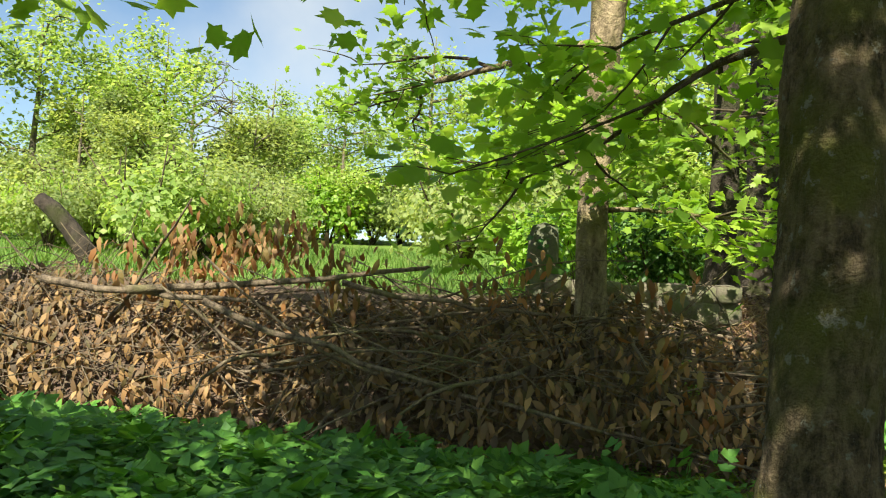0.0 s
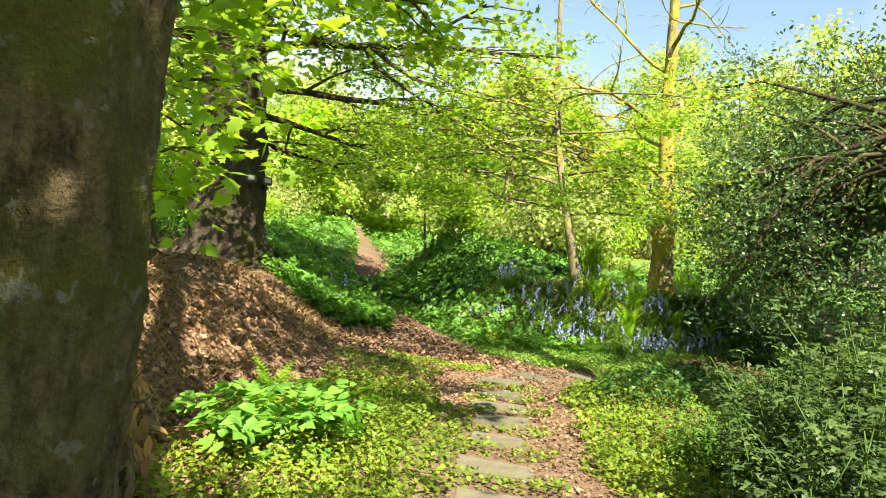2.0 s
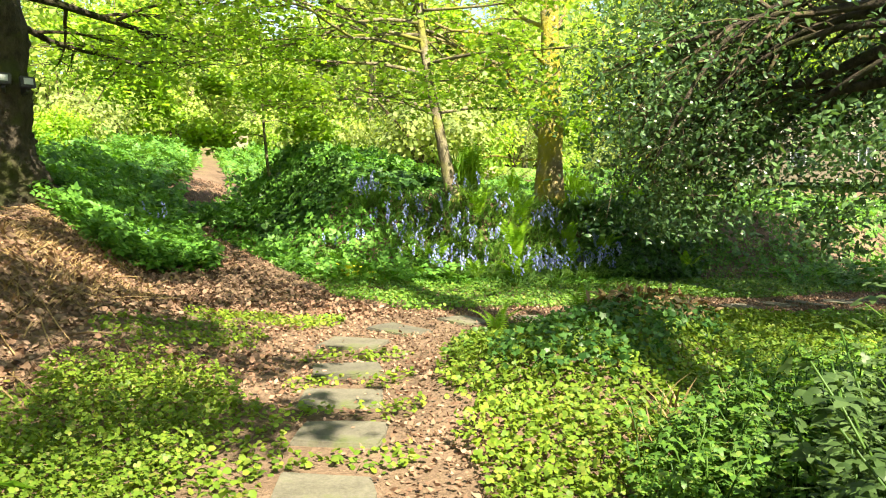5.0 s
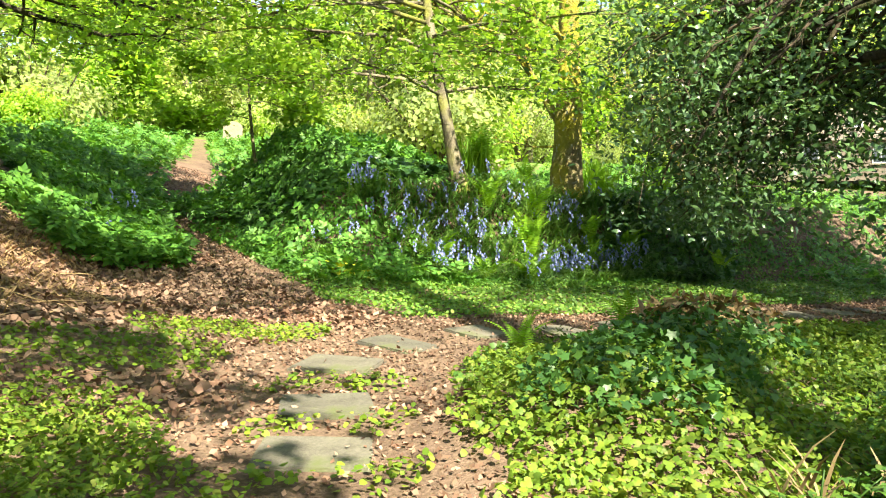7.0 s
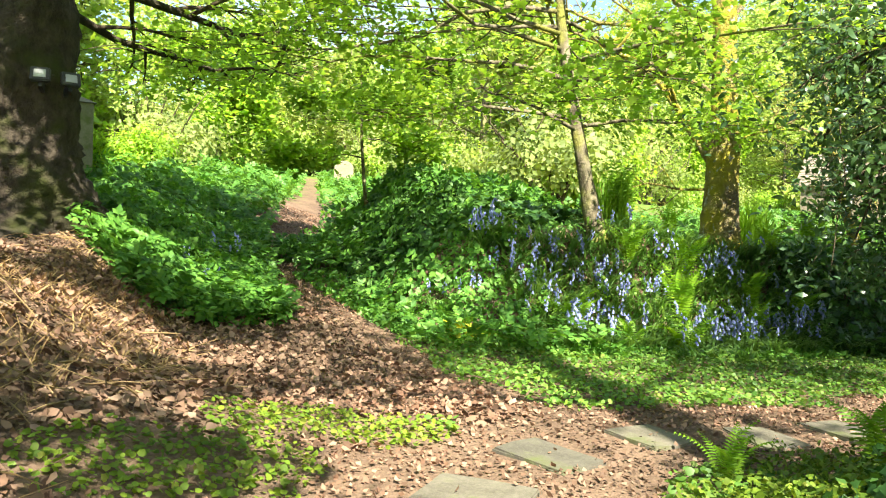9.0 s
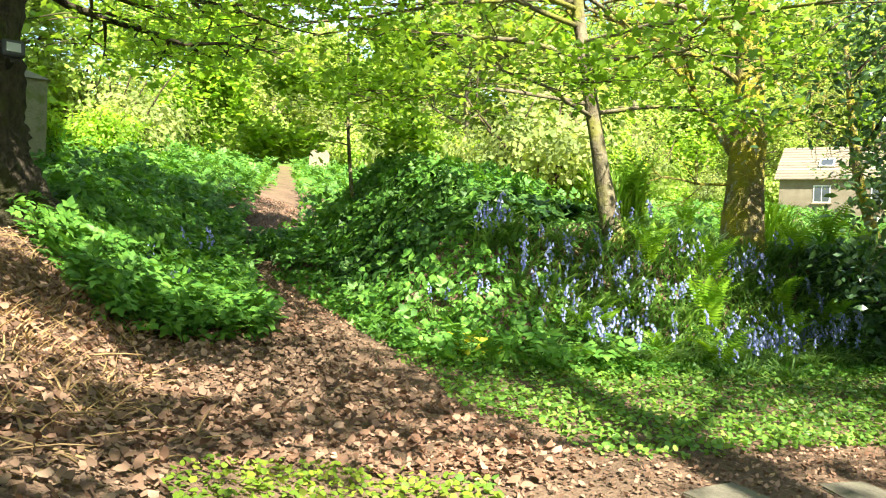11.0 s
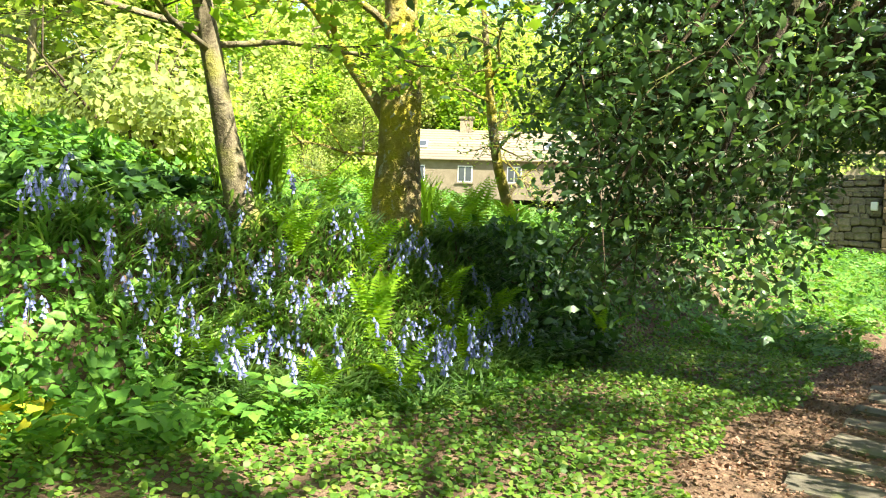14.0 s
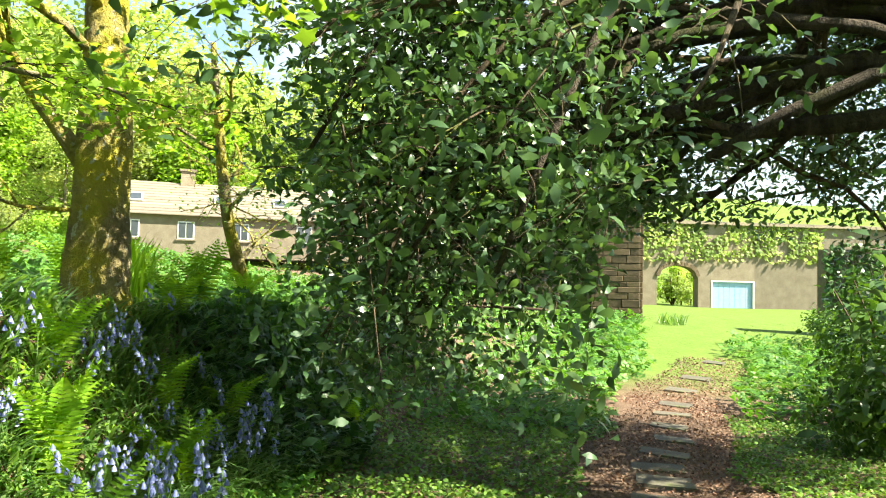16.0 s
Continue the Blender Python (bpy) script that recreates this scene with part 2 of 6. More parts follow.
M_POST = stone_mat("lichened gatepost stone", [(0.1, 0.11, 0.07), (0.2, 0.2, 0.13)], 3.0, (0.1, 0.13, 0.04), 0.01)
M_WALLF = stone_mat("pale building stone", [(0.16, 0.13, 0.092), (0.22, 0.188, 0.14), (0.29, 0.25, 0.195)], 1.6, None, 0.03)
M_SLATE = stone_mat("stone slate roof", [(0.17, 0.15, 0.135), (0.24, 0.205, 0.175), (0.31, 0.26, 0.17)], 0.8, None, 0.02, 0.6)
M_WHITE = plain_mat("white paint", (0.6, 0.6, 0.58), 0.5)
M_BLUE = plain_mat("pale blue painted door", (0.25, 0.42, 0.6), 0.4, 0, 0.1)
M_BLACK = plain_mat("black plastic", (0.02, 0.02, 0.022), 0.4)
M_GLASSY = plain_mat("dark window glass", (0.05, 0.06, 0.07), 0.08)
M_LENS = plain_mat("lamp glass", (0.35, 0.36, 0.37), 0.12)


# ---- building helpers ----
def np_mesh(name, v, f):
    """A mesh from arrays: v (n, 3), f (m, 3) triangles."""
    me = bpy.data.meshes.new(name)
    me.vertices.add(len(v))
    me.vertices.foreach_set("co", np.ascontiguousarray(v, dtype=np.float32).ravel())
    k = f.shape[1]
    me.loops.add(len(f) * k)
    me.loops.foreach_set("vertex_index", np.ascontiguousarray(f, dtype=np.int32).ravel())
    me.polygons.add(len(f))
    me.polygons.foreach_set("loop_start", np.arange(0, len(f) * k, k, dtype=np.int32))
    me.update(calc_edges=True)
    return me


def obj(name, me, material, parent=None, label="", at=None):
    if material and not me.materials:
        me.materials.append(material)
    ob = new(name, me)
    if parent:
        ob.parent = parent
    if at is not None:
        ob.location = at
    if label:
        ob["label"] = label
    return ob


def bm_mesh(name, bm, smooth=False):
    me = bpy.data.meshes.new(name)
    bm.to_mesh(me)
    bm.free()
    if smooth:
        me.polygons.foreach_set("use_smooth", [True] * len(me.polygons))
    return me


def part(name, bm, material, parent, label="", smooth=False):
    return obj(name, bm_mesh(name, bm, smooth), material, parent, label)


def thing(name, at, label, category, group="", kind=""):
    ob = new(name)
    ob.location = at
    return tagged(ob, label, category, group, kind)


def unit(a):
    return a / np.maximum(np.linalg.norm(a, axis=-1, keepdims=True), 1e-9)


def scatter(template, pos, normal, size, fwd=None, r=None):
    """Copies of a template (verts, tris) at pos: z of the template along normal, y along fwd (or at random)."""
    r = r or rng
    tv, tf = template
    n = len(pos)
    normal = unit(np.asarray(normal, float))
    if fwd is None:
        fwd = r.normal(size=(n, 3))
    fwd = np.asarray(fwd, float)
    fwd = unit(fwd - normal * np.sum(fwd * normal, 1, keepdims=True))
    right = np.cross(fwd, normal)
    size = np.asarray(size, float).reshape(n, 1, 1)
    v = (tv[None, :, 0:1] * right[:, None] + tv[None, :, 1:2] * fwd[:, None] + tv[None, :, 2:3] * normal[:, None]) * size + np.asarray(pos)[:, None]
    f = tf[None] + (np.arange(n) * len(tv))[:, None, None]
    return v.reshape(-1, 3), f.reshape(-1, 3)


def join(pieces):
    vs, fs, o = [], [], 0
    for v, f in pieces:
        vs.append(v)
        fs.append(f + o)
        o += len(v)
    return np.concatenate(vs), np.concatenate(fs)


def tmpl(v, f):
    return np.array(v, float), np.array(f, int)


T_OVAL = tmpl([(0, 0, 0), (0.3, 0.38, 0.07), (0.2, 0.75, 0.05), (0, 1, -0.08), (-0.2, 0.75, 0.05), (-0.3, 0.38, 0.07)], [(0, 1, 5), (1, 4, 5), (1, 2, 4), (2, 3, 4)])
T_DIAM = tmpl([(0, 0, 0), (0.33, 0.45, 0.08), (0, 1, -0.05), (-0.33, 0.45, 0.08)], [(0, 1, 2), (0, 2, 3)])
T_CURL = tmpl([(0, 0, 0.1), (0.32, 0.3, 0.18), (0.26, 0.75, 0.02), (0, 1, 0.2), (-0.28, 0.7, 0.12), (-0.34, 0.32, 0.04)], [(0, 1, 5), (1, 4, 5), (1, 2, 4), (2, 3, 4)])
T_FLAKE = tmpl([(0, 0, 0.12), (0.34, 0.45, 0.0), (0.05, 1, 0.2), (-0.36, 0.5, 0.1)], [(0, 1, 3), (1, 2, 3)])
T_LANCE = tmpl([(0, 0, 0), (0.16, 0.3, 0.06), (0.13, 0.7, 0.02), (0, 1, -0.14), (-0.13, 0.7, 0.02), (-0.16, 0.3, 0.06)], [(0, 1, 5), (1, 4, 5), (1, 2, 4), (2, 3, 4)])
lobes = [(0, 0), (0.28, 0.06), (0.5, 0.0), (0.42, 0.22), (0.62, 0.48), (0.36, 0.52), (0.3, 0.7), (0.12, 0.68), (0, 1.0)]
lobes = lobes + [(-x, y) for x, y in lobes[-2:0:-1]]
T_MAPLE = tmpl([(0, 0.35, 0.04)] + [(x, y, -0.05 * (abs(x) * 2 + y)) for x, y in lobes], [(0, i, i % len(lobes) + 1) for i in range(1, len(lobes) + 1)])
ivy = [(0, 0), (0.42, -0.08), (0.36, 0.28), (0.5, 0.5), (0.2, 0.58), (0, 1)]
ivy = ivy + [(-x, y) for x, y in ivy[-2:0:-1]]
T_IVY = tmpl([(0, 0.3, 0.05)] + [(x, y, 0) for x, y in ivy], [(0, i, i % len(ivy) + 1) for i in range(1, len(ivy) + 1)])


def compound(leaflets, base=T_DIAM):
    """A leaf made of leaflets, each (x, y, angle, size)."""
    out = []
    for x, y, a, s in leaflets:
        v = base[0] * s
        c, n = math.cos(a), math.sin(a)
        out.append((np.stack([v[:, 0] * c + v[:, 1] * n + x, -v[:, 0] * n + v[:, 1] * c + y, v[:, 2] - 0.06 * y], 1), base[1]))
    return join(out)


T_TRI = compound([(0, 0, 0, 0.75), (0, 0, 1.25, 0.62), (0, 0, -1.25, 0.62)])
T_ELDER = compound([(0, 0.55, 0, 0.5), (0, 0.55, 1.0, 0.38), (0, 0.55, -1.0, 0.38), (0.02, 0.25, 1.25, 0.46), (-0.02, 0.25, -1.25, 0.46), (0.25, 0.32, 0.5, 0.3), (-0.25, 0.32, -0.5, 0.3)])
T_ROUND = tmpl([(0, 0, 0), (0.42, 0.22, 0.08), (0.38, 0.7, 0.06), (0, 1, -0.06), (-0.38, 0.7, 0.06), (-0.42, 0.22, 0.08)], [(0, 1, 5), (1, 4, 5), (1, 2, 4), (2, 3, 4)])
T_TRIR = compound([(0, 0, 0, 0.72), (0, 0, 1.3, 0.6), (0, 0, -1.3, 0.6)], T_ROUND)
T_TRIO = compound([(0, 0, 0, 0.75), (0, 0, 1.25, 0.62), (0, 0, -1.25, 0.62)], T_OVAL)
T_STRIP = tmpl([(-0.02, 0, 0), (0.02, 0, 0), (-0.022, 0.4, 0.02), (0.022, 0.4, 0.02), (-0.014, 0.75, -0.05), (0.014, 0.75, -0.05), (0, 1, -0.18)], [(0, 1, 3), (0, 3, 2), (2, 3, 5), (2, 5, 4), (4, 5, 6)])


def frond_template(pairs=19):
    out = []
    for i in range(pairs):
        t = (i + 1) / (pairs + 1)
        y, z = t * 0.93, 0.5 * t - 0.62 * t ** 2.4
        s = 0.165 * math.sin(math.pi * min(1, 0.16 + 0.84 * t)) ** 0.8 * (1.05 - 0.35 * t)
        for side in (-1, 1):
            v = [(0, y - 0.01, z), (side * s * 0.6, y + 0.012, z - 0.01), (side * s, y + s * 0.3, z - 0.04), (side * s * 0.55, y + 0.034, z), (0, y + 0.012, z)]
            out.append(tmpl(v, [(0, 1, 3), (1, 2, 3), (0, 3, 4)]))
    ys = np.linspace(0, 0.97, 8)
    rv = [(sx * 0.007 * (1.1 - yy), yy, 0.5 * yy - 0.62 * yy ** 2.4 - 0.002) for yy in ys for sx in (-1, 1)]
    rf = [t for i in range(7) for t in ((2 * i, 2 * i + 1, 2 * i + 3), (2 * i, 2 * i + 3, 2 * i + 2))]
    out.append(tmpl(rv, rf))
    return join(out)


T_FROND = frond_template()


def tube(points, radii, sides=7):
    """A tapering tube along points (n, 3)."""
    p = np.asarray(points, float)
    n = len(p)
    d = unit(np.gradient(p, axis=0))
    ref = np.where(np.abs(d[:, 2:3]) > 0.9, np.array([[1.0, 0, 0]]), np.array([[0, 0, 1.0]]))
    ref = np.broadcast_to(ref[0], d.shape)
    a = unit(np.cross(d, ref))
    b = np.cross(d, a)
    th = np.linspace(0, 2 * math.pi, sides, endpoint=False)
    ring = np.cos(th)[None, :, None] * a[:, None] + np.sin(th)[None, :, None] * b[:, None]
    v = (p[:, None] + ring * np.asarray(radii, float).reshape(n, 1, 1)).reshape(-1, 3)
    f = []
    for i in range(n - 1):
        for j in range(sides):
            q = (i * sides + j, i * sides + (j + 1) % sides, (i + 1) * sides + (j + 1) % sides, (i + 1) * sides + j)
            f += [(q[0], q[1], q[2]), (q[0], q[2], q[3])]
    for j in range(1, sides - 1):
        f += [(0, j + 1, j), ((n - 1) * sides, (n - 1) * sides + j, (n - 1) * sides + j + 1)]
    return v, np.array(f)


def smooth_mesh(me):
    me.polygons.foreach_set("use_smooth", [True] * len(me.polygons))
    return me


# ---- the lie of the land ----
WEST = [(-60, 5.0), (1.9, 5.0), (4.2, 7.9), (6.1, 10.6), (7.7, 14.0), (8.8, 17.5), (10.3, 21.5), (13.0, 28.0), (20, 45)]
EAST = [(21, 45), (14.6, 28), (11.6, 21.0), (9.9, 17.5), (9.3, 14.5), (9.5, 12.6), (11.0, 12.0), (13.2, 11.3), (15.3, 10.8), (20, 9.6), (33, 8.0), (60, 8.0)]
TRAIL = [(7.2, 9.8), (8.3, 12.3), (8.75, 14.3), (9.3, 16.6), (9.9, 18.5), (11.3, 21.8), (13.9, 28.0), (20.5, 45)]
SLABS = [(4.45, 4.5), (4.89, 5.18), (5.42, 5.93), (5.88, 6.52), (6.27, 7.15), (6.67, 7.73), (7.2, 8.48), (7.95, 8.87), (8.8, 8.9), (9.6, 8.65), (10.3, 8.5), (11.1, 8.48), (11.85, 8.47), (12.5, 8.38), (13.1, 8.27), (13.8, 8.14), (14.5, 8.03), (15.25, 7.9), (15.95, 7.85), (16.75, 7.65), (17.6, 7.4), (18.5, 7.28), (19.5, 7.05), (20.6, 6.8), (22.0, 6.45), (23.4, 5.9), (25.4, 5.1)]


def sstep(t):
    t = np.clip(t, 0, 1)
    return t * t * (3 - 2 * t)


def side_of(poly, x, y):
    """Distance to a line of the plan, positive on its left."""
    best = np.full(x.shape, 1e9)
    sign = np.ones(x.shape)
    for (x0, y0), (x1, y1) in zip(poly[:-1], poly[1:]):
        dx, dy = x1 - x0, y1 - y0
        t = np.clip(((x - x0) * dx + (y - y0) * dy) / (dx * dx + dy * dy), 0, 1)
        d = np.hypot(x - x0 - t * dx, y - y0 - t * dy)
        s = np.where((dx * (y - y0) - dy * (x - x0)) >= 0, 1.0, -1.0)
        near = d < best - 1e-9
        best = np.where(near, d, best)
        sign = np.where(near, s, sign)
    return best * sign


def waves(x, y, seed=0.0):
    return (np.sin(x * 1.9 + seed) * np.cos(y * 2.3 + 1.7 * seed) + 0.6 * np.sin(x * 4.1 + y * 3.3 + seed) + 0.4 * np.cos(y * 6.7 - x * 5.1 + 2 * seed)) / 2


def bump_at(x, y, cx, cy, rx, ry, turn=0.0, power=2.0):
    c, s = math.cos(turn), math.sin(turn)
    u, v = ((x - cx) * c + (y - cy) * s) / rx, (-(x - cx) * s + (y - cy) * c) / ry
    return np.exp(-((u * u + v * v) ** (power / 2)))


def land(x, y):
    x, y = np.asarray(x, float), np.asarray(y, float)
    z = 0.06 + 0.028 * np.clip(y, -4, 12) - 0.03 * np.clip(x - 9, 0, 8) + 0.85 * sstep((x - 20) / 14)
    rise = 0.12 * np.clip(y - 12 - 2.6 * sstep((x - 10.5) / 2), 0, 34) + 0.03 * np.clip(y - 46, 0, 60)
    rise = rise * (0.72 + 0.28 * sstep((x + 1) / 8)) * (1 - 0.45 * sstep((x - 24) / 20))
    z = z + rise
    w, e = side_of(WEST, x, y), side_of(EAST, x, y)
    back = sstep((y - 17) / 7) * sstep((x - 3) / 3)
    far = 1 - back
    z = z + 0.85 * back + (1.12 - 0.42 * sstep((y - 10.5) / 2.5) * sstep((x - 2) / 3)) * sstep(w / 1.9) * far + (1.3 + 0.35 * sstep((x - 10.8) / 1.6) - 0.15 * sstep((x - 10.8) / 1.0) - 0.22 * sstep((x - 12.4) / 1.6)) * sstep(e / 1.55) * far * (1 - 0.6 * sstep((x - 19) / 8))
    z = z + 0.32 * bump_at(x, y, 11.7, 16.2, 2.3, 2.0, 0, 3.0)
    z = z + 0.26 * bump_at(x, y, 9.1, 7.0, 1.6, 0.6, 0.35, 2.5) + 0.16 * bump_at(x, y, 7.6, 6.6, 0.7, 0.8)
    z = z + 0.1 * bump_at(x, y, 3.9, 5.9, 0.9, 1.0) + 0.35 * bump_at(x, y, 5.0, 9.9, 1.1, 1.6, -0.9)
    z = z + 0.4 * np.clip(0.91 * x + 0.41 * y - 78, 0, 45)
    return z + 0.022 * waves(x, y)


def land_n(x, y, h=0.1):
    n = np.stack([land(x - h, y) - land(x + h, y), land(x, y - h) - land(x, y + h), np.full(np.shape(x), 2 * h)], -1)
    return unit(n)


def zl(x, y):
    return float(land(np.array([x]), np.array([y]))[0])


def inside(x, y, boxes):
    """Which points lie in one of the ellipses (cx, cy, rx, ry), with a wavy rim."""
    hit = np.zeros(x.shape, bool)
    k = 1 + 0.25 * waves(x, y, 3.1)
    for cx, cy, rx, ry in boxes:
        hit |= ((x - cx) / rx) ** 2 + ((y - cy) / ry) ** 2 < k
    return hit


def along(line, x, y):
    return np.abs(side_of(line, x, y))


SLAB_LINE = SLABS


def build_land():
    xs = np.concatenate([-np.geomspace(420, 9, 34), np.arange(-8.5, 22, 0.16), np.geomspace(22.5, 420, 46)])
    ys = np.concatenate([-np.geomspace(420, 5, 26), np.arange(-4.5, 24, 0.16), np.geomspace(24.5, 420, 40)])
    gx, gy = np.meshgrid(xs, ys)
    z = land(gx, gy)
    v = np.stack([gx, gy, z], -1).reshape(-1, 3)
    nx, ny = len(xs), len(ys)
    i = (np.arange(ny - 1)[:, None] * nx + np.arange(nx - 1)[None]).reshape(-1)
    me = np_mesh("ground", v, np.stack([i, i + 1, i + nx + 1, i + nx], 1))
    smooth_mesh(me)
    turf = np.maximum(sstep((side_of(WEST, gx, gy) - 2.6) / 1.5) * sstep((4 - gx) / 2.0), sstep((gx - 21) / 3) * sstep((10 - gy) / 2))
    turf = np.maximum(turf, sstep((gy - 24) / 5))
    turf = np.maximum(turf, sstep((-gy - 6) / 5))
    turf = turf * sstep((along(TRAIL, gx, gy) - 0.35) / 0.5)
    at = me.attributes.new("turf", "FLOAT", "POINT")
    at.data.foreach_set("value", turf.reshape(-1).astype(np.float32))
    return tagged(obj("ground", me, M_GROUND), "brown woodland soil with turf rising to the fields", "ground", kind="structure")


build_land()


# ---- trees ----
def grow(r, p, d, length, rad, level, tubes, leaves, droop=0.0, wander=0.25, kids=(5, 4), flat=0.0, leaf_from=1):
    """One limb with its side shoots. tubes takes (points, radii); leaves takes points on the thin shoots."""
    n = 7 if level == 0 else 5
    pts, d = [np.array(p, float)], np.array(d, float)
    for i in range(n):
        d = d + r.normal(size=3) * wander * 0.5
        d[2] = d[2] * (1 - flat) - droop * (0.3 + i / n)
        d = d / np.linalg.norm(d)
        pts.append(pts[-1] + d * length / n)
    pts = np.array(pts)
    tubes.append((pts, np.linspace(rad, max(0.003, rad * 0.28), n + 1), 7 if level == 0 else (5 if level == 1 else 3)))
    if level >= leaf_from:
        k = 8 if level > 1 else 4
        t = r.uniform(0.25, 1.0, k)
        idx = np.minimum((t * n).astype(int), n - 1)
        leaves.append(pts[idx] + (pts[idx + 1] - pts[idx]) * r.uniform(0, 1, (k, 1)))
    if level < len(kids):
        for j in range(kids[level]):
            t = 0.25 + 0.75 * (j + r.uniform(0, 1)) / kids[level]
            i = min(int(t * n), n - 1)
            q = pts[i] + (pts[i + 1] - pts[i]) * (t * n - i if t < 1 else 1)
            axis = unit((pts[i + 1] - pts[i])[None])[0]
            side = r.normal(size=3)
            side[2] *= 1 - flat
            side -= axis * side.dot(axis)
            side /= np.linalg.norm(side)
            a = r.uniform(0.6, 1.1)
            grow(r, q, axis * math.cos(a) + side * math.sin(a), length * r.uniform(0.4, 0.62) * (1.15 - 0.5 * t), rad * 0.45, level + 1, tubes, leaves, droop, wander, kids, flat, leaf_from)


def tree(name, base, trunk, bark, limbs, leaf, label, category="tree", seed=1, droop=0.03, wander=0.25, kids=(6, 5), flat=0.3, group="", sides=16, ring_noise=0.06, leaf_from=1, keep=None, rings=26, relief=0.0, thin=0.0, twig=1.0, leaf_tilt=0.55):
    """trunk: (dx, dy, z, radius) rows from the base up. limbs: (z, azimuth degrees, rise, length, radius). leaf: (template, size, per point, material, spread) or None."""
    r = np.random.default_rng(seed)
    root = thing(name, base, label, category, group)
    tr = np.array(trunk, float)
    t = np.linspace(0, 1, rings)
    s = np.linspace(0, 1, len(tr))
    cols = [np.interp(t, s, tr[:, i]) for i in range(4)]
    ker = np.array([0.25, 0.5, 0.25])
    for c in (0, 1):
        cols[c] = np.concatenate([[cols[c][0]], np.convolve(cols[c], ker, "valid"), [cols[c][-1]]])
    v, f = tube(np.stack(cols[:3], 1), cols[3], sides)
    cx = np.repeat(np.stack(cols[:3], 1), sides, 0)
    off = v - cx
    th = np.arctan2(off[:, 1], off[:, 0])
    zz = cx[:, 2]
    k = 1 + ring_noise * (np.sin(th * 3 + zz * 0.8 + seed) + 0.6 * np.sin(th * 5 - zz * 2.1 + seed) + 0.5 * np.sin(zz * 6 + th * 2))
    k += np.exp(-zz / 0.35) * 0.22 * np.maximum(0, np.sin(th * 4 + seed))
    if relief:
        q = np.zeros(len(th))
        for j in range(26):
            a, w, ph = r.integers(3, 30), r.uniform(4, 60), r.uniform(0, 6.28)
            q += np.sin(th * a + zz * w * (1 if j % 2 else -1) + ph) / math.sqrt(26)
        k += relief * np.sign(q) * np.abs(q) ** 1.3
    me = smooth_mesh(np_mesh("trunk", cx + off * k[:, None], f))
    obj("trunk", me, bark, root)
    tubes, leaves = [], []
    for z, az, up, ln, rad, *sag in limbs:
        c = np.array([np.interp(z, tr[:, 2], tr[:, i]) for i in range(4)])
        a = radians(az)
        d = np.array([math.cos(a), math.sin(a), up])
        rel = []
        grow(r, c[:3], d / np.linalg.norm(d), ln, rad, 0, rel, leaves, sag[0] if sag else droop, wander, kids, flat, leaf_from)
        if keep:
            ok = keep(rel[0][0] + np.array(base)) & (rel[0][0][:, 2] > 0.95)
            n_ok = len(ok) if ok.all() else max(2, int(np.argmin(ok)))
            rel[0] = (rel[0][0][:n_ok], rel[0][1][:n_ok], rel[0][2])
        tv, tf = tube(*rel[0])
        obj("limb", smooth_mesh(np_mesh("limb", tv, tf)), bark, root)
        tubes += rel[1:]
    if keep:
        tubes = [q for q in tubes if keep(q[0] + np.array(base)).all()]
    tubes = [(q[0], q[1] * (twig if q[1][0] < 0.03 else 1.0), q[2]) for q in tubes if q[1][0] > thin]
    if tubes:
        tv, tf = join([tube(*q) for q in tubes])
        tagged(obj("twig_mass", np_mesh("twig_mass", tv, tf), M_TWIG if bark is not M_LICHEN else bark, root), kind="stuff")
    if leaf and leaves:
        tp, size, per, material, spread = leaf
        pos = np.repeat(np.concatenate(leaves), per, 0)
        pos = pos + r.normal(size=pos.shape) * np.array([spread, spread, spread * (1 - 0.6 * flat)])
        if keep:
            pos = pos[keep(pos + np.array(base))]
        nor = r.normal(size=pos.shape) * leaf_tilt + np.array([0, 0, 1.0])
        lv, lf = scatter(tp, pos, nor, size * r.uniform(0.6, 1.2, len(pos)), r=r)
        tagged(obj("crown", np_mesh("crown", lv, lf), material, root), kind="stuff")
    return root


def ring_limbs(r, n, z0, z1, ln, rad, up=(0.2, 0.8), az=(0, 360)):
    return [(z0 + (z1 - z0) * (i + r.uniform(0, 1)) / n, r.uniform(*az), r.uniform(*up), ln * r.uniform(0.7, 1.2) * (1.1 - 0.4 * i / n), rad * r.uniform(0.7, 1.1)) for i in range(n)]


def base_of(x, y, sink=0.12):
    return (x, y, zl(x, y) - sink)


R = np.random.default_rng(11)
SYC = (T_MAPLE, 0.13, 3, M_SYC, 0.16)

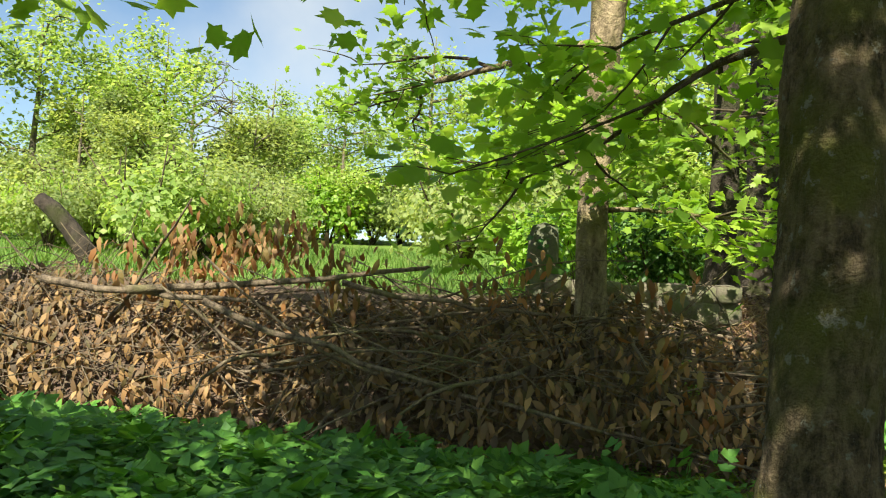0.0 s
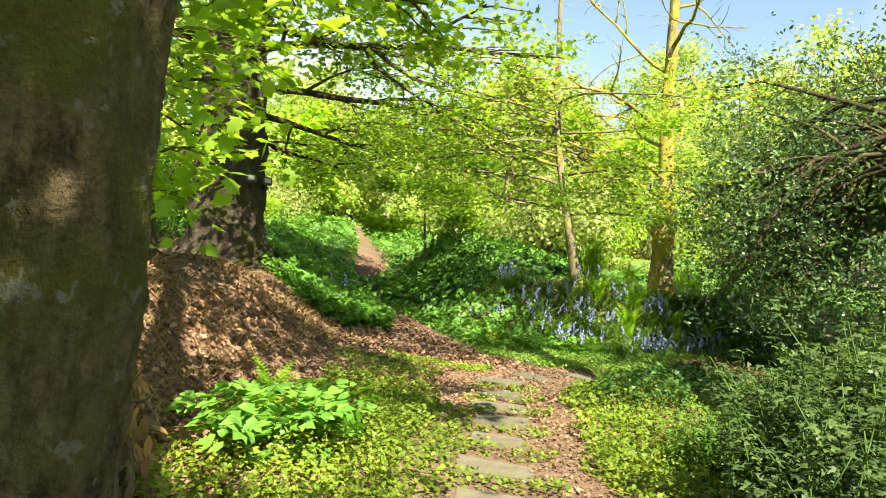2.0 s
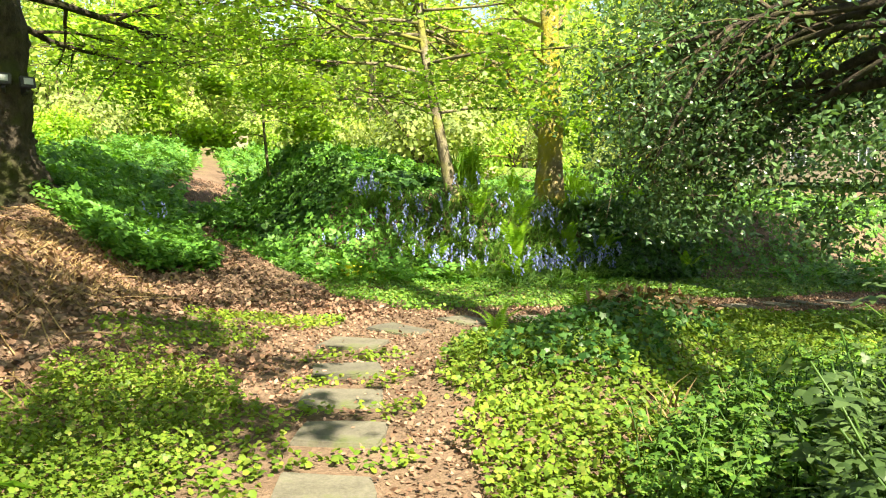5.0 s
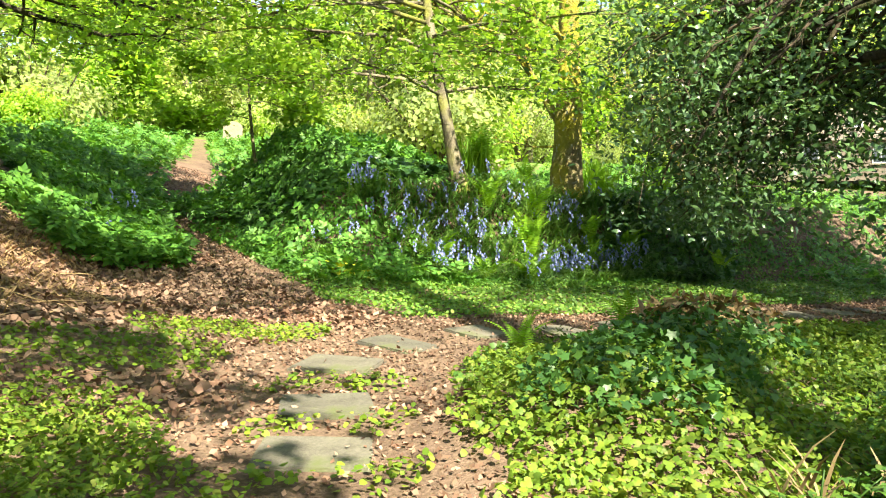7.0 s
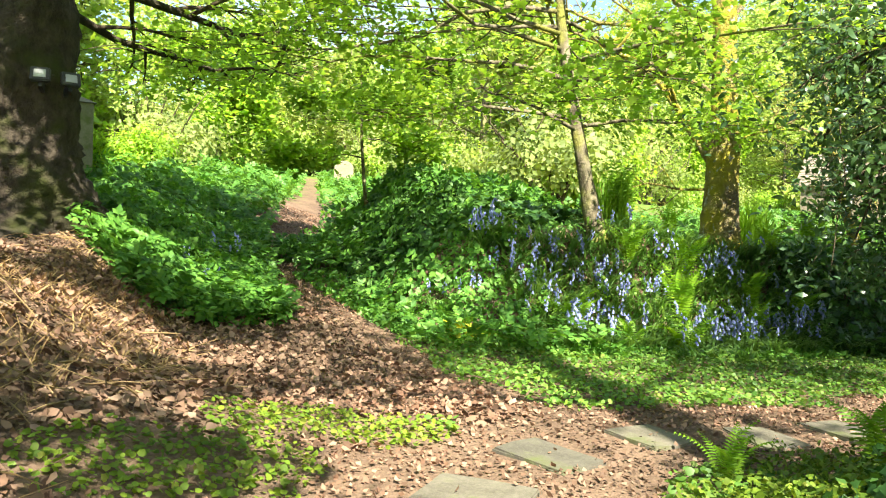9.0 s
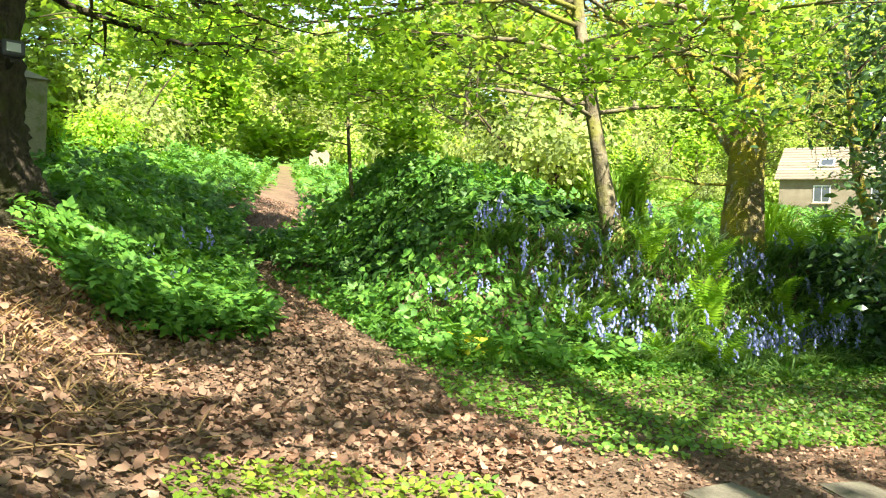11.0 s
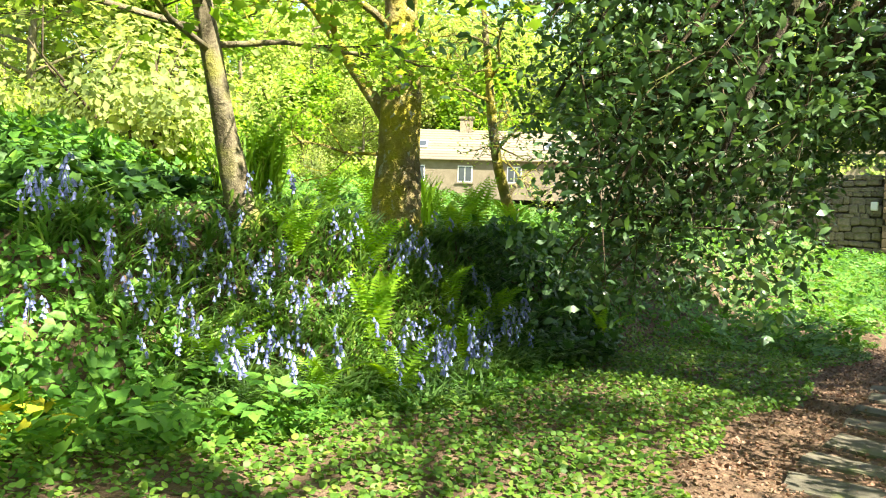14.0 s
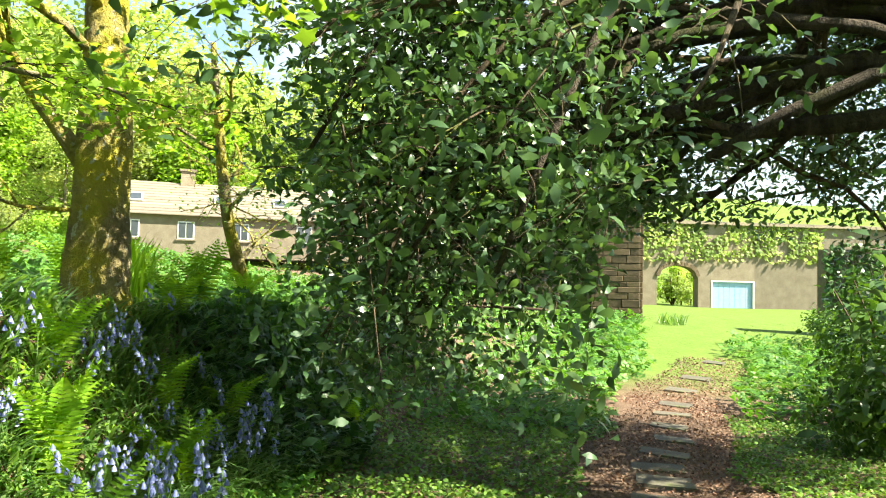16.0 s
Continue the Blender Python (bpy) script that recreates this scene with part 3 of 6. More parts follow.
# the near mossy trunk, its crown overhead
tree("beech_tree", base_of(1.93, 3.0), [(0, 0, 0, 0.34), (0.0, 0, 0.25, 0.27), (0.02, 0, 0.8, 0.235), (0.05, 0.0, 1.7, 0.22), (0.06, 0.03, 2.4, 0.225), (0.1, 0.05, 3.4, 0.2), (0.2, 0.1, 5.5, 0.16), (0.2, 0.2, 8.5, 0.06)], M_BARK,
     [(2.72, 122, 0.14, 2.6, 0.028, 0.1), (2.95, 150, 0.12, 2.0, 0.02), (2.9, 60, 0.12, 1.5, 0.02), (3.6, 175, 0.25, 3.0, 0.05), (5.2, 330, 0.5, 2.6, 0.05),
      (5.6, 20, 0.4, 3.4, 0.05), (6.0, 60, 0.4, 3.4, 0.05), (6.8, 100, 0.5, 3.0, 0.05), (7.6, 40, 0.7, 3.0, 0.04), (8.0, 310, 0.7, 2.8, 0.04)],
     (T_MAPLE, 0.13, 2, M_SYC, 0.18), "broad tree with a stout moss-grown trunk beside the path", seed=5, droop=0.07, flat=0.35, kids=(5, 4), sides=72, rings=170, relief=0.028)
# thin tree behind the brush pile, sunlit streaks painted into its bark colour
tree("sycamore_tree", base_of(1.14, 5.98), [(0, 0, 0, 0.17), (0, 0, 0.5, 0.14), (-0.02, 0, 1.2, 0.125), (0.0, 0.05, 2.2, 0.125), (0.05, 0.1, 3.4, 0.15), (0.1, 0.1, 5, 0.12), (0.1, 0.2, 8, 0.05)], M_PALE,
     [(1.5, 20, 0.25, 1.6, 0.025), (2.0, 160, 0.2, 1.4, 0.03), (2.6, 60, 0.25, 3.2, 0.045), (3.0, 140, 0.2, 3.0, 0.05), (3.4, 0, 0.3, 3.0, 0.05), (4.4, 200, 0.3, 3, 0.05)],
     (T_MAPLE, 0.12, 2, M_SYC, 0.2), "slender tree with painted pale sun patches, rising from the brush pile", seed=9, droop=0.05, flat=0.4, kids=(6, 4), sides=32, rings=90, relief=0.03)
# dark-stemmed tree on the bank behind the heap
tree("sycamore_tree", base_of(3.05, 9.9), [(0, 0, 0, 0.26), (0, 0, 0.5, 0.2), (0.03, 0, 2.0, 0.17), (0.0, 0.05, 4.0, 0.15), (0.1, 0.1, 7, 0.1), (0.1, 0.2, 10, 0.04)], M_BARKD,
     [(2.2, 200, 0.2, 2.6, 0.03), (2.6, 120, 0.2, 3.0, 0.04), (3.0, 250, 0.25, 2.6, 0.04), (3.6, 10, 0.3, 3.2, 0.05), (4.4, 60, 0.3, 3.4, 0.05), (5.0, 150, 0.3, 3.4, 0.05), (5.6, 330, 0.35, 3.4, 0.05), (6.2, 30, 0.4, 3.4, 0.05), (6.8, 90, 0.4, 3.2, 0.05), (7.4, 0, 0.5, 3.0, 0.05), (8.0, 200, 0.5, 2.8, 0.04), (8.6, 60, 0.7, 2.6, 0.04), (9.0, 300, 0.7, 2.4, 0.04)],
     (T_MAPLE, 0.13, 3, M_SYC, 0.2), "leafy dark-stemmed tree on the bank behind the brush pile", seed=15, droop=0.04, flat=0.4, kids=(6, 4), sides=24, rings=60, relief=0.02)
# the great old trunk that carries the lamps
tree("oak_tree", base_of(5.45, 15.7), [(0, 0, 0, 1.05), (0, 0, 0.4, 0.82), (0, 0, 1.2, 0.68), (0.02, 0, 2.6, 0.62), (0.0, 0.1, 5, 0.58), (0, 0.1, 9, 0.4), (0.2, 0.2, 13, 0.15)], M_BARKD,
     [(3.2, 20, 0.1, 4.2, 0.08), (3.8, 330, 0.05, 5.0, 0.09), (4.3, 290, 0.1, 5.2, 0.1), (2.9, 40, 0.1, 3.8, 0.07), (4.9, 350, 0.2, 4.8, 0.1), (6.2, 120, 0.3, 4.6, 0.1), (5.6, 255, 0.3, 4.8, 0.1), (6.6, 285, 0.35, 5.0, 0.1), (7.4, 240, 0.4, 4.6, 0.09), (8.2, 310, 0.5, 4.6, 0.08), (9.0, 270, 0.6, 4.2, 0.08)],
     (T_IVY, 0.12, 3, M_SYC, 0.28), "huge old tree with rough dark bark at the path", seed=21, droop=0.06, flat=0.45, sides=64, rings=110, relief=0.03, ring_noise=0.08, kids=(6, 5))
# the slim leaning tree on the bluebell bank
tree("maple_tree", base_of(12.05, 13.05), [(0.06, -0.06, 0, 0.17), (0.02, -0.02, 0.25, 0.125), (-0.1, 0.04, 0.8, 0.095), (-0.26, 0.1, 1.6, 0.08), (-0.43, 0.2, 2.6, 0.07), (-0.53, 0.3, 4.0, 0.06), (-0.6, 0.3, 7, 0.03)], M_BARKG,
     [(1.45, 200, 0.25, 2.6, 0.03), (1.6, 170, 0.1, 3.0, 0.03), (1.5, 330, 0.25, 2.0, 0.03), (1.9, 230, 0.15, 3.0, 0.03), (2.1, 140, 0.2, 3.2, 0.035), (2.3, 250, 0.1, 3.4, 0.035), (2.5, 185, 0.1, 4.4, 0.035), (2.7, 200, 0.15, 3.8, 0.035), (2.9, 30, 0.3, 2.2, 0.03),
      (3.0, 160, 0.1, 4.6, 0.035), (3.2, 290, 0.2, 2.6, 0.03), (3.3, 225, 0.1, 4.4, 0.035), (3.6, 175, 0.15, 4.8, 0.035), (3.8, 250, 0.2, 3.8, 0.03), (4.2, 205, 0.2, 4.6, 0.03), (4.6, 150, 0.25, 4.2, 0.03), (2.8, 120, 0.15, 3.6, 0.03), (3.4, 100, 0.2, 3.4, 0.03)],
     (T_IVY, 0.085, 2, M_SYC, 0.16), "slim leaning tree with layered fresh green leaves", seed=33, droop=0.03, flat=0.55, wander=0.45, kids=(6, 5), sides=24, rings=80, relief=0.02, twig=0.55)
# the big tree with lichen on the sunny side
tree("ash_tree", base_of(14.2, 12.75), [(0, 0, 0, 0.36), (0, 0, 0.3, 0.27), (0, 0, 0.9, 0.235), (0.02, 0.0, 1.6, 0.215), (0.0, 0, 2.6, 0.17), (-0.05, 0, 4.2, 0.15), (0, 0, 8, 0.08)], M_LICHEN,
     [(1.15, 140, 1.25, 3.2, 0.085), (0.95, 150, 0.3, 1.5, 0.022), (2.2, 160, 0.6, 3.0, 0.045), (2.6, 190, 0.4, 3.0, 0.05), (1.6, 330, 0.4, 1.6, 0.025), (3.0, 10, 0.6, 2.6, 0.05), (3.3, 60, 0.6, 2.4, 0.05), (3.8, 160, 0.5, 3.2, 0.06), (4.3, 330, 0.5, 3.0, 0.05), (5, 110, 0.6, 3, 0.05), (5.6, 230, 0.6, 3, 0.05), (6.5, 20, 0.8, 2.4, 0.04)],
     None, "tall bare-branched tree with yellow lichen on its trunk", seed=41, droop=-0.03, flat=0.1, wander=0.4, kids=(6, 5), sides=32, rings=90, relief=0.02)
# small mossy tree further along the bank
tree("elder_tree", base_of(17.9, 12.8), [(0, 0, 0, 0.1), (-0.15, 0.05, 0.5, 0.085), (-0.45, 0.15, 1.2, 0.075), (-0.6, 0.2, 1.9, 0.07), (-0.9, 0.25, 3.4, 0.035)], M_LICHEN,
     [(0.7, 10, 0.6, 1.6, 0.04), (1.2, 190, 0.6, 1.4, 0.03), (1.7, 30, 0.9, 1.6, 0.03), (2.1, 170, 0.3, 1.6, 0.03), (2.4, 250, 0.7, 1.4, 0.03), (2.9, 60, 0.7, 1.4, 0.03)],
     (T_DIAM, 0.06, 1, M_WOODS, 0.1), "small crooked tree with mossy yellow stems", seed=45, droop=0.0, flat=0.1, wander=0.45)
# trees over the start of the walk
tree("chestnut_tree", base_of(-4.9, 3.3), [(0, 0, 0, 0.4), (0, 0, 0.5, 0.3), (0, 0, 2, 0.26), (0, 0, 4, 0.22), (0, 0, 8, 0.08)], M_BARK,
     [(2.6, -8, 0.06, 4.2, 0.05, 0.0), (2.9, 10, 0.15, 4.0, 0.05, 0.02), (5.4, 320, 0.4, 3.6, 0.05)],
     (T_MAPLE, 0.14, 3, M_SYC, 0.22), "spreading tree whose leaves hang over the field's edge", seed=73, droop=0.03, flat=0.45, kids=(6, 5),
     keep=lambda p: (p[:, 2] > 3.9) | ((p[:, 2] > 2.5) & (p[:, 1] < 3.0) & (p[:, 0] > -2.2)))
# stands out of view, added only to shade the trunk and herbs ahead
tree("unseen_shade_tree", base_of(-1.6, -3.4), [(0, 0, 0, 0.4), (0, 0, 0.5, 0.3), (0, 0, 2, 0.26), (0, 0, 4, 0.22), (0, 0, 8, 0.08)], M_BARK,
     [(3.8, 90, 0.3, 3.8, 0.06), (4.0, 40, 0.3, 3.6, 0.06), (4.4, 130, 0.3, 3.6, 0.06), (4.8, 70, 0.35, 4.0, 0.06), (5.6, 320, 0.4, 3.2, 0.05), (6.0, 100, 0.5, 3.6, 0.05),
      (5.0, 10, 0.35, 4.2, 0.06), (5.4, 35, 0.35, 4.2, 0.06), (5.9, 55, 0.4, 4.2, 0.06), (6.3, 20, 0.5, 3.8, 0.05), (6.6, 75, 0.5, 4.0, 0.05), (7.0, 45, 0.6, 3.6, 0.05), (6.4, 0, 0.5, 3.6, 0.05)],
     (T_MAPLE, 0.14, 3, M_SYC, 0.25), "unseen broad-crowned tree added to shade the start of the path", seed=79, droop=0.02, flat=0.4, kids=(6, 5))
# sapling on the mound's shoulder
tree("sapling", base_of(10.55, 16.7, 0.05), [(0, 0, 0, 0.045), (-0.08, 0.02, 0.4, 0.03), (-0.15, 0.05, 1.2, 0.025), (-0.2, 0.1, 3.5, 0.012)], M_BARKG,
     [(1.0, 180, 0.4, 1.2, 0.012), (1.3, 20, 0.4, 1.3, 0.012), (1.7, 250, 0.4, 1.4, 0.012), (2.1, 100, 0.4, 1.4, 0.012), (2.6, 330, 0.5, 1.2, 0.012)],
     (T_MAPLE, 0.1, 4, M_SYC, 0.15), "thin sapling with a bent stem on the mound", seed=51, flat=0.5)
# thick lichened trunk beside the path
tree("lime_tree", base_of(7.42, 3.33), [(0, 0, 0, 0.5), (0.0, 0, 0.4, 0.42), (0.06, 0, 1.2, 0.38), (0.22, -0.03, 2.4, 0.36), (0.4, -0.05, 4.0, 0.32), (0.6, -0.1, 7, 0.25), (0.8, -0.2, 11, 0.08)], M_LIME,
     [(5.4, 0, 0.3, 3.0, 0.08), (6.0, 300, 0.3, 3.2, 0.08), (6.6, 220, 0.3, 3.2, 0.08), (7.2, 30, 0.4, 3.2, 0.07), (8, 270, 0.5, 3, 0.06), (6.4, 100, 0.3, 3.2, 0.07), (7.0, 150, 0.35, 3.2, 0.07), (7.6, 80, 0.4, 3.4, 0.07), (8.4, 340, 0.5, 3.0, 0.06), (8.8, 130, 0.6, 3.0, 0.06), (9.4, 200, 0.7, 2.8, 0.05), (9.8, 50, 0.8, 2.6, 0.05)],
     (T_MAPLE, 0.13, 1, M_SYC, 0.25), "thick tree trunk covered with yellow lichen", seed=57, droop=0.02, sides=48, rings=110, relief=0.02)
# dark evergreen hanging over the path
r_h = np.random.default_rng(61)
holly_limbs = [(3.2, 66, 0.15, 4.3, 0.09, 0.18), (3.5, 74, 0.2, 4.6, 0.09, 0.18), (3.4, 62, 0.2, 4.4, 0.08, 0.12), (3.8, 85, 0.25, 4.4, 0.08, 0.18), (4.1, 68, 0.3, 5.0, 0.08, 0.2), 
               (4.6, 20, 0.4, 4.2, 0.08, 0.05), (5.2, 40, 0.4, 4.4, 0.08, 0.06), (5.6, 355, 0.4, 4.2, 0.07, 0.06), (4.0, 105, 0.2, 3.8, 0.08, 0.16),
               (3.7, 70, 0.05, 3.0, 0.06, 0.14), (6.9, 40, 0.9, 2.6, 0.05, 0.05),
               (3.7, 8, 0.15, 4.4, 0.08, 0.05), (3.9, 345, 0.2, 4.0, 0.08, 0.09), (3.5, 328, 0.15, 3.4, 0.08, 0.12), (4.2, 26, 0.2, 4.6, 0.08, 0.05), (3.9, 42, 0.15, 4.2, 0.08, 0.04), (4.9, 10, 0.3, 4.6, 0.08, 0.06), (4.4, 355, 0.15, 4.4, 0.08, 0.08),
               (2.4, 190, 0.1, 2.2, 0.05, 0.1), (2.8, 230, 0.1, 2.4, 0.05, 0.1), (3.2, 160, 0.1, 2.6, 0.05, 0.1), (3.5, 210, 0.1, 2.6, 0.05, 0.1), (2.2, 165, 0.1, 2.2, 0.05, 0.1),
               (4.6, 300, 0.3, 4.2, 0.08, 0.06), (5.2, 330, 0.4, 4.2, 0.08, 0.06), (5.8, 280, 0.4, 4.0, 0.07, 0.06), (6.4, 310, 0.5, 3.8, 0.06, 0.05), (6.9, 350, 0.6, 3.6, 0.06, 0.05), (4.0, 315, 0.15, 4.2, 0.08, 0.1), (6.0, 5, 0.4, 4.2, 0.07, 0.06),
               (3.6, 290, 0.2, 4.0, 0.08, 0.09), (4.4, 340, 0.25, 4.6, 0.08, 0.08), (5.0, 265, 0.3, 3.8, 0.07, 0.07), (5.4, 315, 0.35, 4.6, 0.07, 0.07), (4.8, 355, 0.3, 4.8, 0.08, 0.07), (3.9, 325, 0.2, 4.6, 0.08, 0.09),
               (4.0, 86, 0.35, 5.4, 0.06, 0.2), (4.2, 94, 0.35, 5.0, 0.06, 0.22), (3.8, 80, 0.3, 5.2, 0.06, 0.19), (4.4, 90, 0.4, 5.6, 0.06, 0.24), (3.6, 97, 0.3, 4.6, 0.06, 0.2), (4.6, 84, 0.5, 5.6, 0.06, 0.26), (3.9, 75, 0.3, 5.2, 0.06, 0.2), (3.5, 90, 0.25, 4.4, 0.06, 0.2), (4.1, 100, 0.35, 4.8, 0.06, 0.24)]
tree("holly_tree", base_of(13.8, 6.0), [(0, 0, 0, 0.42), (0, 0, 0.6, 0.3), (0.05, 0.05, 1.6, 0.27), (0.1, 0.1, 3, 0.26), (0.2, 0.2, 5, 0.18), (0.2, 0.3, 8, 0.06)], M_BARKD, holly_limbs,
     ((T_OVAL[0] * np.array([0.72, 1, 1.3]), T_OVAL[1]), 0.11, 4, M_HOLLY, 0.2), "large dark evergreen tree with drooping glossy foliage", seed=63, droop=0.11, flat=0.1, wander=0.3, kids=(9, 6), twig=0.4, leaf_from=0, leaf_tilt=1.0,
     keep=lambda p: ~((p[:, 0] < 12.2) & (p[:, 1] < 8.6) & (p[:, 2] > 2.6)) & (((p[:, 2] > 2.45) & (p[:, 1] < 11.5) & ((p[:, 0] > 13.1) | (p[:, 2] < 3.9))) | ((p[:, 1] > 8.9 - 0.05 * (p[:, 0] - 8)) & (p[:, 1] < 10.9) & (p[:, 1] < 9.3 + 0.33 * (p[:, 0] - 8.25)) & (p[:, 2] > 1.0)) | ((p[:, 1] < 9.0 - 0.36 * (p[:, 0] - 8.25)) & (p[:, 0] > 14) & (p[:, 2] > 0.9)) | ((p[:, 0] < 13.8) & (p[:, 2] > 0.9) & (p[:, 1] < 7.6))))


# ---- low growth ----
def spots(n, x0, x1, y0, y1, keep, r):
    x, y = r.uniform(x0, x1, n), r.uniform(y0, y1, n)
    k = keep(x, y)
    return x[k], y[k]


def litter_zone(x, y):
    """Where fallen leaves cover the soil: the trail, the bank and the paved way."""
    w = side_of(WEST, x, y)
    bank = (w > -1.4 - 0.5 * waves(x, y, 1)) & (w < 2.6) & (x > 2.2) & ((y < 13.6) | (x < 6.6 - 0.3 * (y - 13))) & (y > 5.0) & (y < 17)
    trail = along(TRAIL, x, y) < 0.4 + 0.5 * np.clip((13.2 - y) / 3, 0, 2) + 0.15 * waves(x, y, 2)
    way = (along(SLAB_LINE, x, y) < 0.75 + 0.22 * waves(x, y, 5)) & (x > 3)
    glade = inside(x, y, [(7.3, 10.2, 1.5, 1.2)])
    return bank | trail | way | glade


GREEN_PATCH = [(6.0, 9.2, 0.75, 0.42), (6.75, 9.85, 0.55, 0.35), (7.3, 9.6, 0.5, 0.3), (5.0, 7.0, 0.8, 1.3), (4.2, 6.0, 1.0, 1.3), (4.6, 7.5, 0.7, 0.7)]

GREEN_PATCH += [((a[0] + b[0]) / 2 + o, (a[1] + b[1]) / 2 - o * 0.7, 0.26, 0.13) for a, b in zip(SLABS[:6], SLABS[1:7]) for o in (-0.16, 0.22)]


def off_slabs(x, y):
    d = np.full(x.shape, 9.0)
    for sx, sy in SLABS:
        d = np.minimum(d, np.hypot(x - sx, y - sy))
    return d > 0.27


def low_zone(x, y):
    lit = litter_zone(x, y) & ~inside(x, y, GREEN_PATCH)
    slab = np.zeros(x.shape, bool)
    for sx, sy in SLABS:
        slab |= np.hypot(x - sx, y - sy) < 0.3
    return ~lit & ~slab


def cover(name, label, x, y, template, size, height, material, tilt=0.45, category="ground cover"):
    n = len(x)
    nor = land_n(x, y) + rng.normal(size=(n, 3)) * tilt
    pos = np.stack([x, y, land(x, y) + height], 1)
    v, f = scatter(template, pos, nor, size)
    return tagged(obj(name, np_mesh(name, v, f), material), label, category, kind="stuff")


def near_only(x, y):
    return (y > -2.5) & (side_of(WEST, x, y) < 0.3 + 99 * (x > 2)) & (side_of(EAST, x, y) < 0.8)


x, y = spots(360000, -5, 19.5, -2.5, 12.5, lambda x, y: low_zone(x, y) & near_only(x, y), rng)
# same leaves split near x 7.8: a sunlit-coloured and a shade-coloured copy
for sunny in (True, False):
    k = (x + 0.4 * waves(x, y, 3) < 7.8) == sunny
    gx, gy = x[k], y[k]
    cover("ground_cover", "low creeping leaves, yellow-green with sunlight put into their colour" if sunny else "low creeping leaves, greener with shade put into their colour", gx, gy, T_ROUND, rng.uniform(0.022, 0.046, len(gx)) * (1.0 if sunny else 1.15), rng.uniform(0.0, 0.07, len(gx)) + 0.03 * waves(gx, gy, 4), M_VERGE if sunny else M_LOW)
x, y = spots(330000, 1.5, 26, 2, 22, lambda x, y: litter_zone(x, y) & ~inside(x, y, GREEN_PATCH) & (off_slabs(x, y) | (rng.uniform(0, 1, len(x)) < 0.06)), rng)
cover("leaf_litter", "dry brown fallen leaves on the trail and bank", x, y, T_FLAKE, rng.uniform(0.022, 0.048, len(x)), rng.uniform(0.0, 0.03, len(x)), M_LITTER, 0.5, "leaf litter")
x, y = spots(19000, 1.8, 8.5, 4.5, 14, lambda x, y: litter_zone(x, y) & (along(SLAB_LINE, x, y) > 0.8 + 0.3 * waves(x, y, 2)) & ~inside(x, y, GREEN_PATCH) & (off_slabs(x, y) | (rng.uniform(0, 1, len(x)) < 0.05)), rng)
cover("broad_litter", "large curled dry brown sycamore leaves on the bank", x, y, T_CURL, rng.uniform(0.04, 0.085, len(x)), rng.uniform(0.01, 0.05, len(x)), M_LITTER, 0.45, "leaf litter")


def herb_zone(x, y):
    """Knee-high herbs: both sides of the trail, the mound's foot, the foreground, the bank by the gateway."""
    e, w = side_of(EAST, x, y), side_of(WEST, x, y)
    a = (e > -0.9) & (e < 2.6) & (x < 11.0) & (y < 21)
    b = (w > -0.95) & (w < 3.2) & (y > 13.2) & (y < 24) & (x > 6.6 - 0.3 * (y - 13))
    c = (y < 3.9 + 0.35 * x) & (y > 0.2 - 0.1 * x) & (x < 1.9) & (x > -6) & (y < 4.6)
    d = (x > 17.2) & (e > -2.4) & (e < 1.5) & (x < 32) & (along(SLAB_LINE, x, y) > 0.9)
    g = (x > 19) & (side_of(SLAB_LINE, x, y) < -0.9) & (side_of(SLAB_LINE, x, y) > -3.2) & (x < 32)
    return (a | b | c | d | g) & (along(TRAIL, x, y) > 0.5 + 0.5 * np.clip((13.2 - y) / 3, 0, 2))


x, y = spots(60000, -6, 32, -1, 24, herb_zone, rng)
x, y = x[:26000], y[:26000]
cover("herb_growth", "knee-high fresh green herbs with divided leaves", x, y, T_ELDER, rng.uniform(0.13, 0.26, len(x)), rng.uniform(0.05, 0.34, len(x)), M_HERB, 0.4)


# ---- stone paving ----
def block(bm, sx, sy, sz, bevel, r, rough=0.0, m=None):
    g = bmesh.ops.create_cube(bm, size=1.0, matrix=Matrix.Diagonal((sx, sy, sz, 1)))
    vs = g["verts"]
    for v in vs:
        v.co += Vector(r.uniform(-rough, rough, 3))
    es = list({e for v in vs for e in v.link_edges})
    out = bmesh.ops.bevel(bm, geom=es, offset=bevel, segments=1, affect="EDGES")
    return out


def slab_mesh(seed):
    r = np.random.default_rng(seed)
    bm = bmesh.new()
    w, d = r.uniform(0.5, 0.62), r.uniform(0.36, 0.46)
    pts = []
    for i, (ux, uy) in enumerate([(-1, -1), (0, -1), (1, -1), (1, 0), (1, 1), (0, 1), (-1, 1), (-1, 0)]):
        pts.append(((ux * w + r.uniform(-0.03, 0.03)) / 2, (uy * d + r.uniform(-0.03, 0.03)) / 2))
    top = [bm.verts.new((px, py, r.uniform(0.046, 0.054))) for px, py in pts]
    low = [bm.verts.new((px * 1.03, py * 1.03, -0.05)) for px, py in pts]
    bm.faces.new(top)
    n = len(pts)
    for i in range(n):
        bm.faces.new((low[i], low[(i + 1) % n], top[(i + 1) % n], top[i]))
    bmesh.ops.bevel(bm, geom=[e for e in bm.edges if all(v in top for v in e.verts)], offset=0.012, segments=2, affect="EDGES")
    return bm_mesh("paving_stone", bm)


slab_kinds = [slab_mesh(100 + i) for i in range(6)]
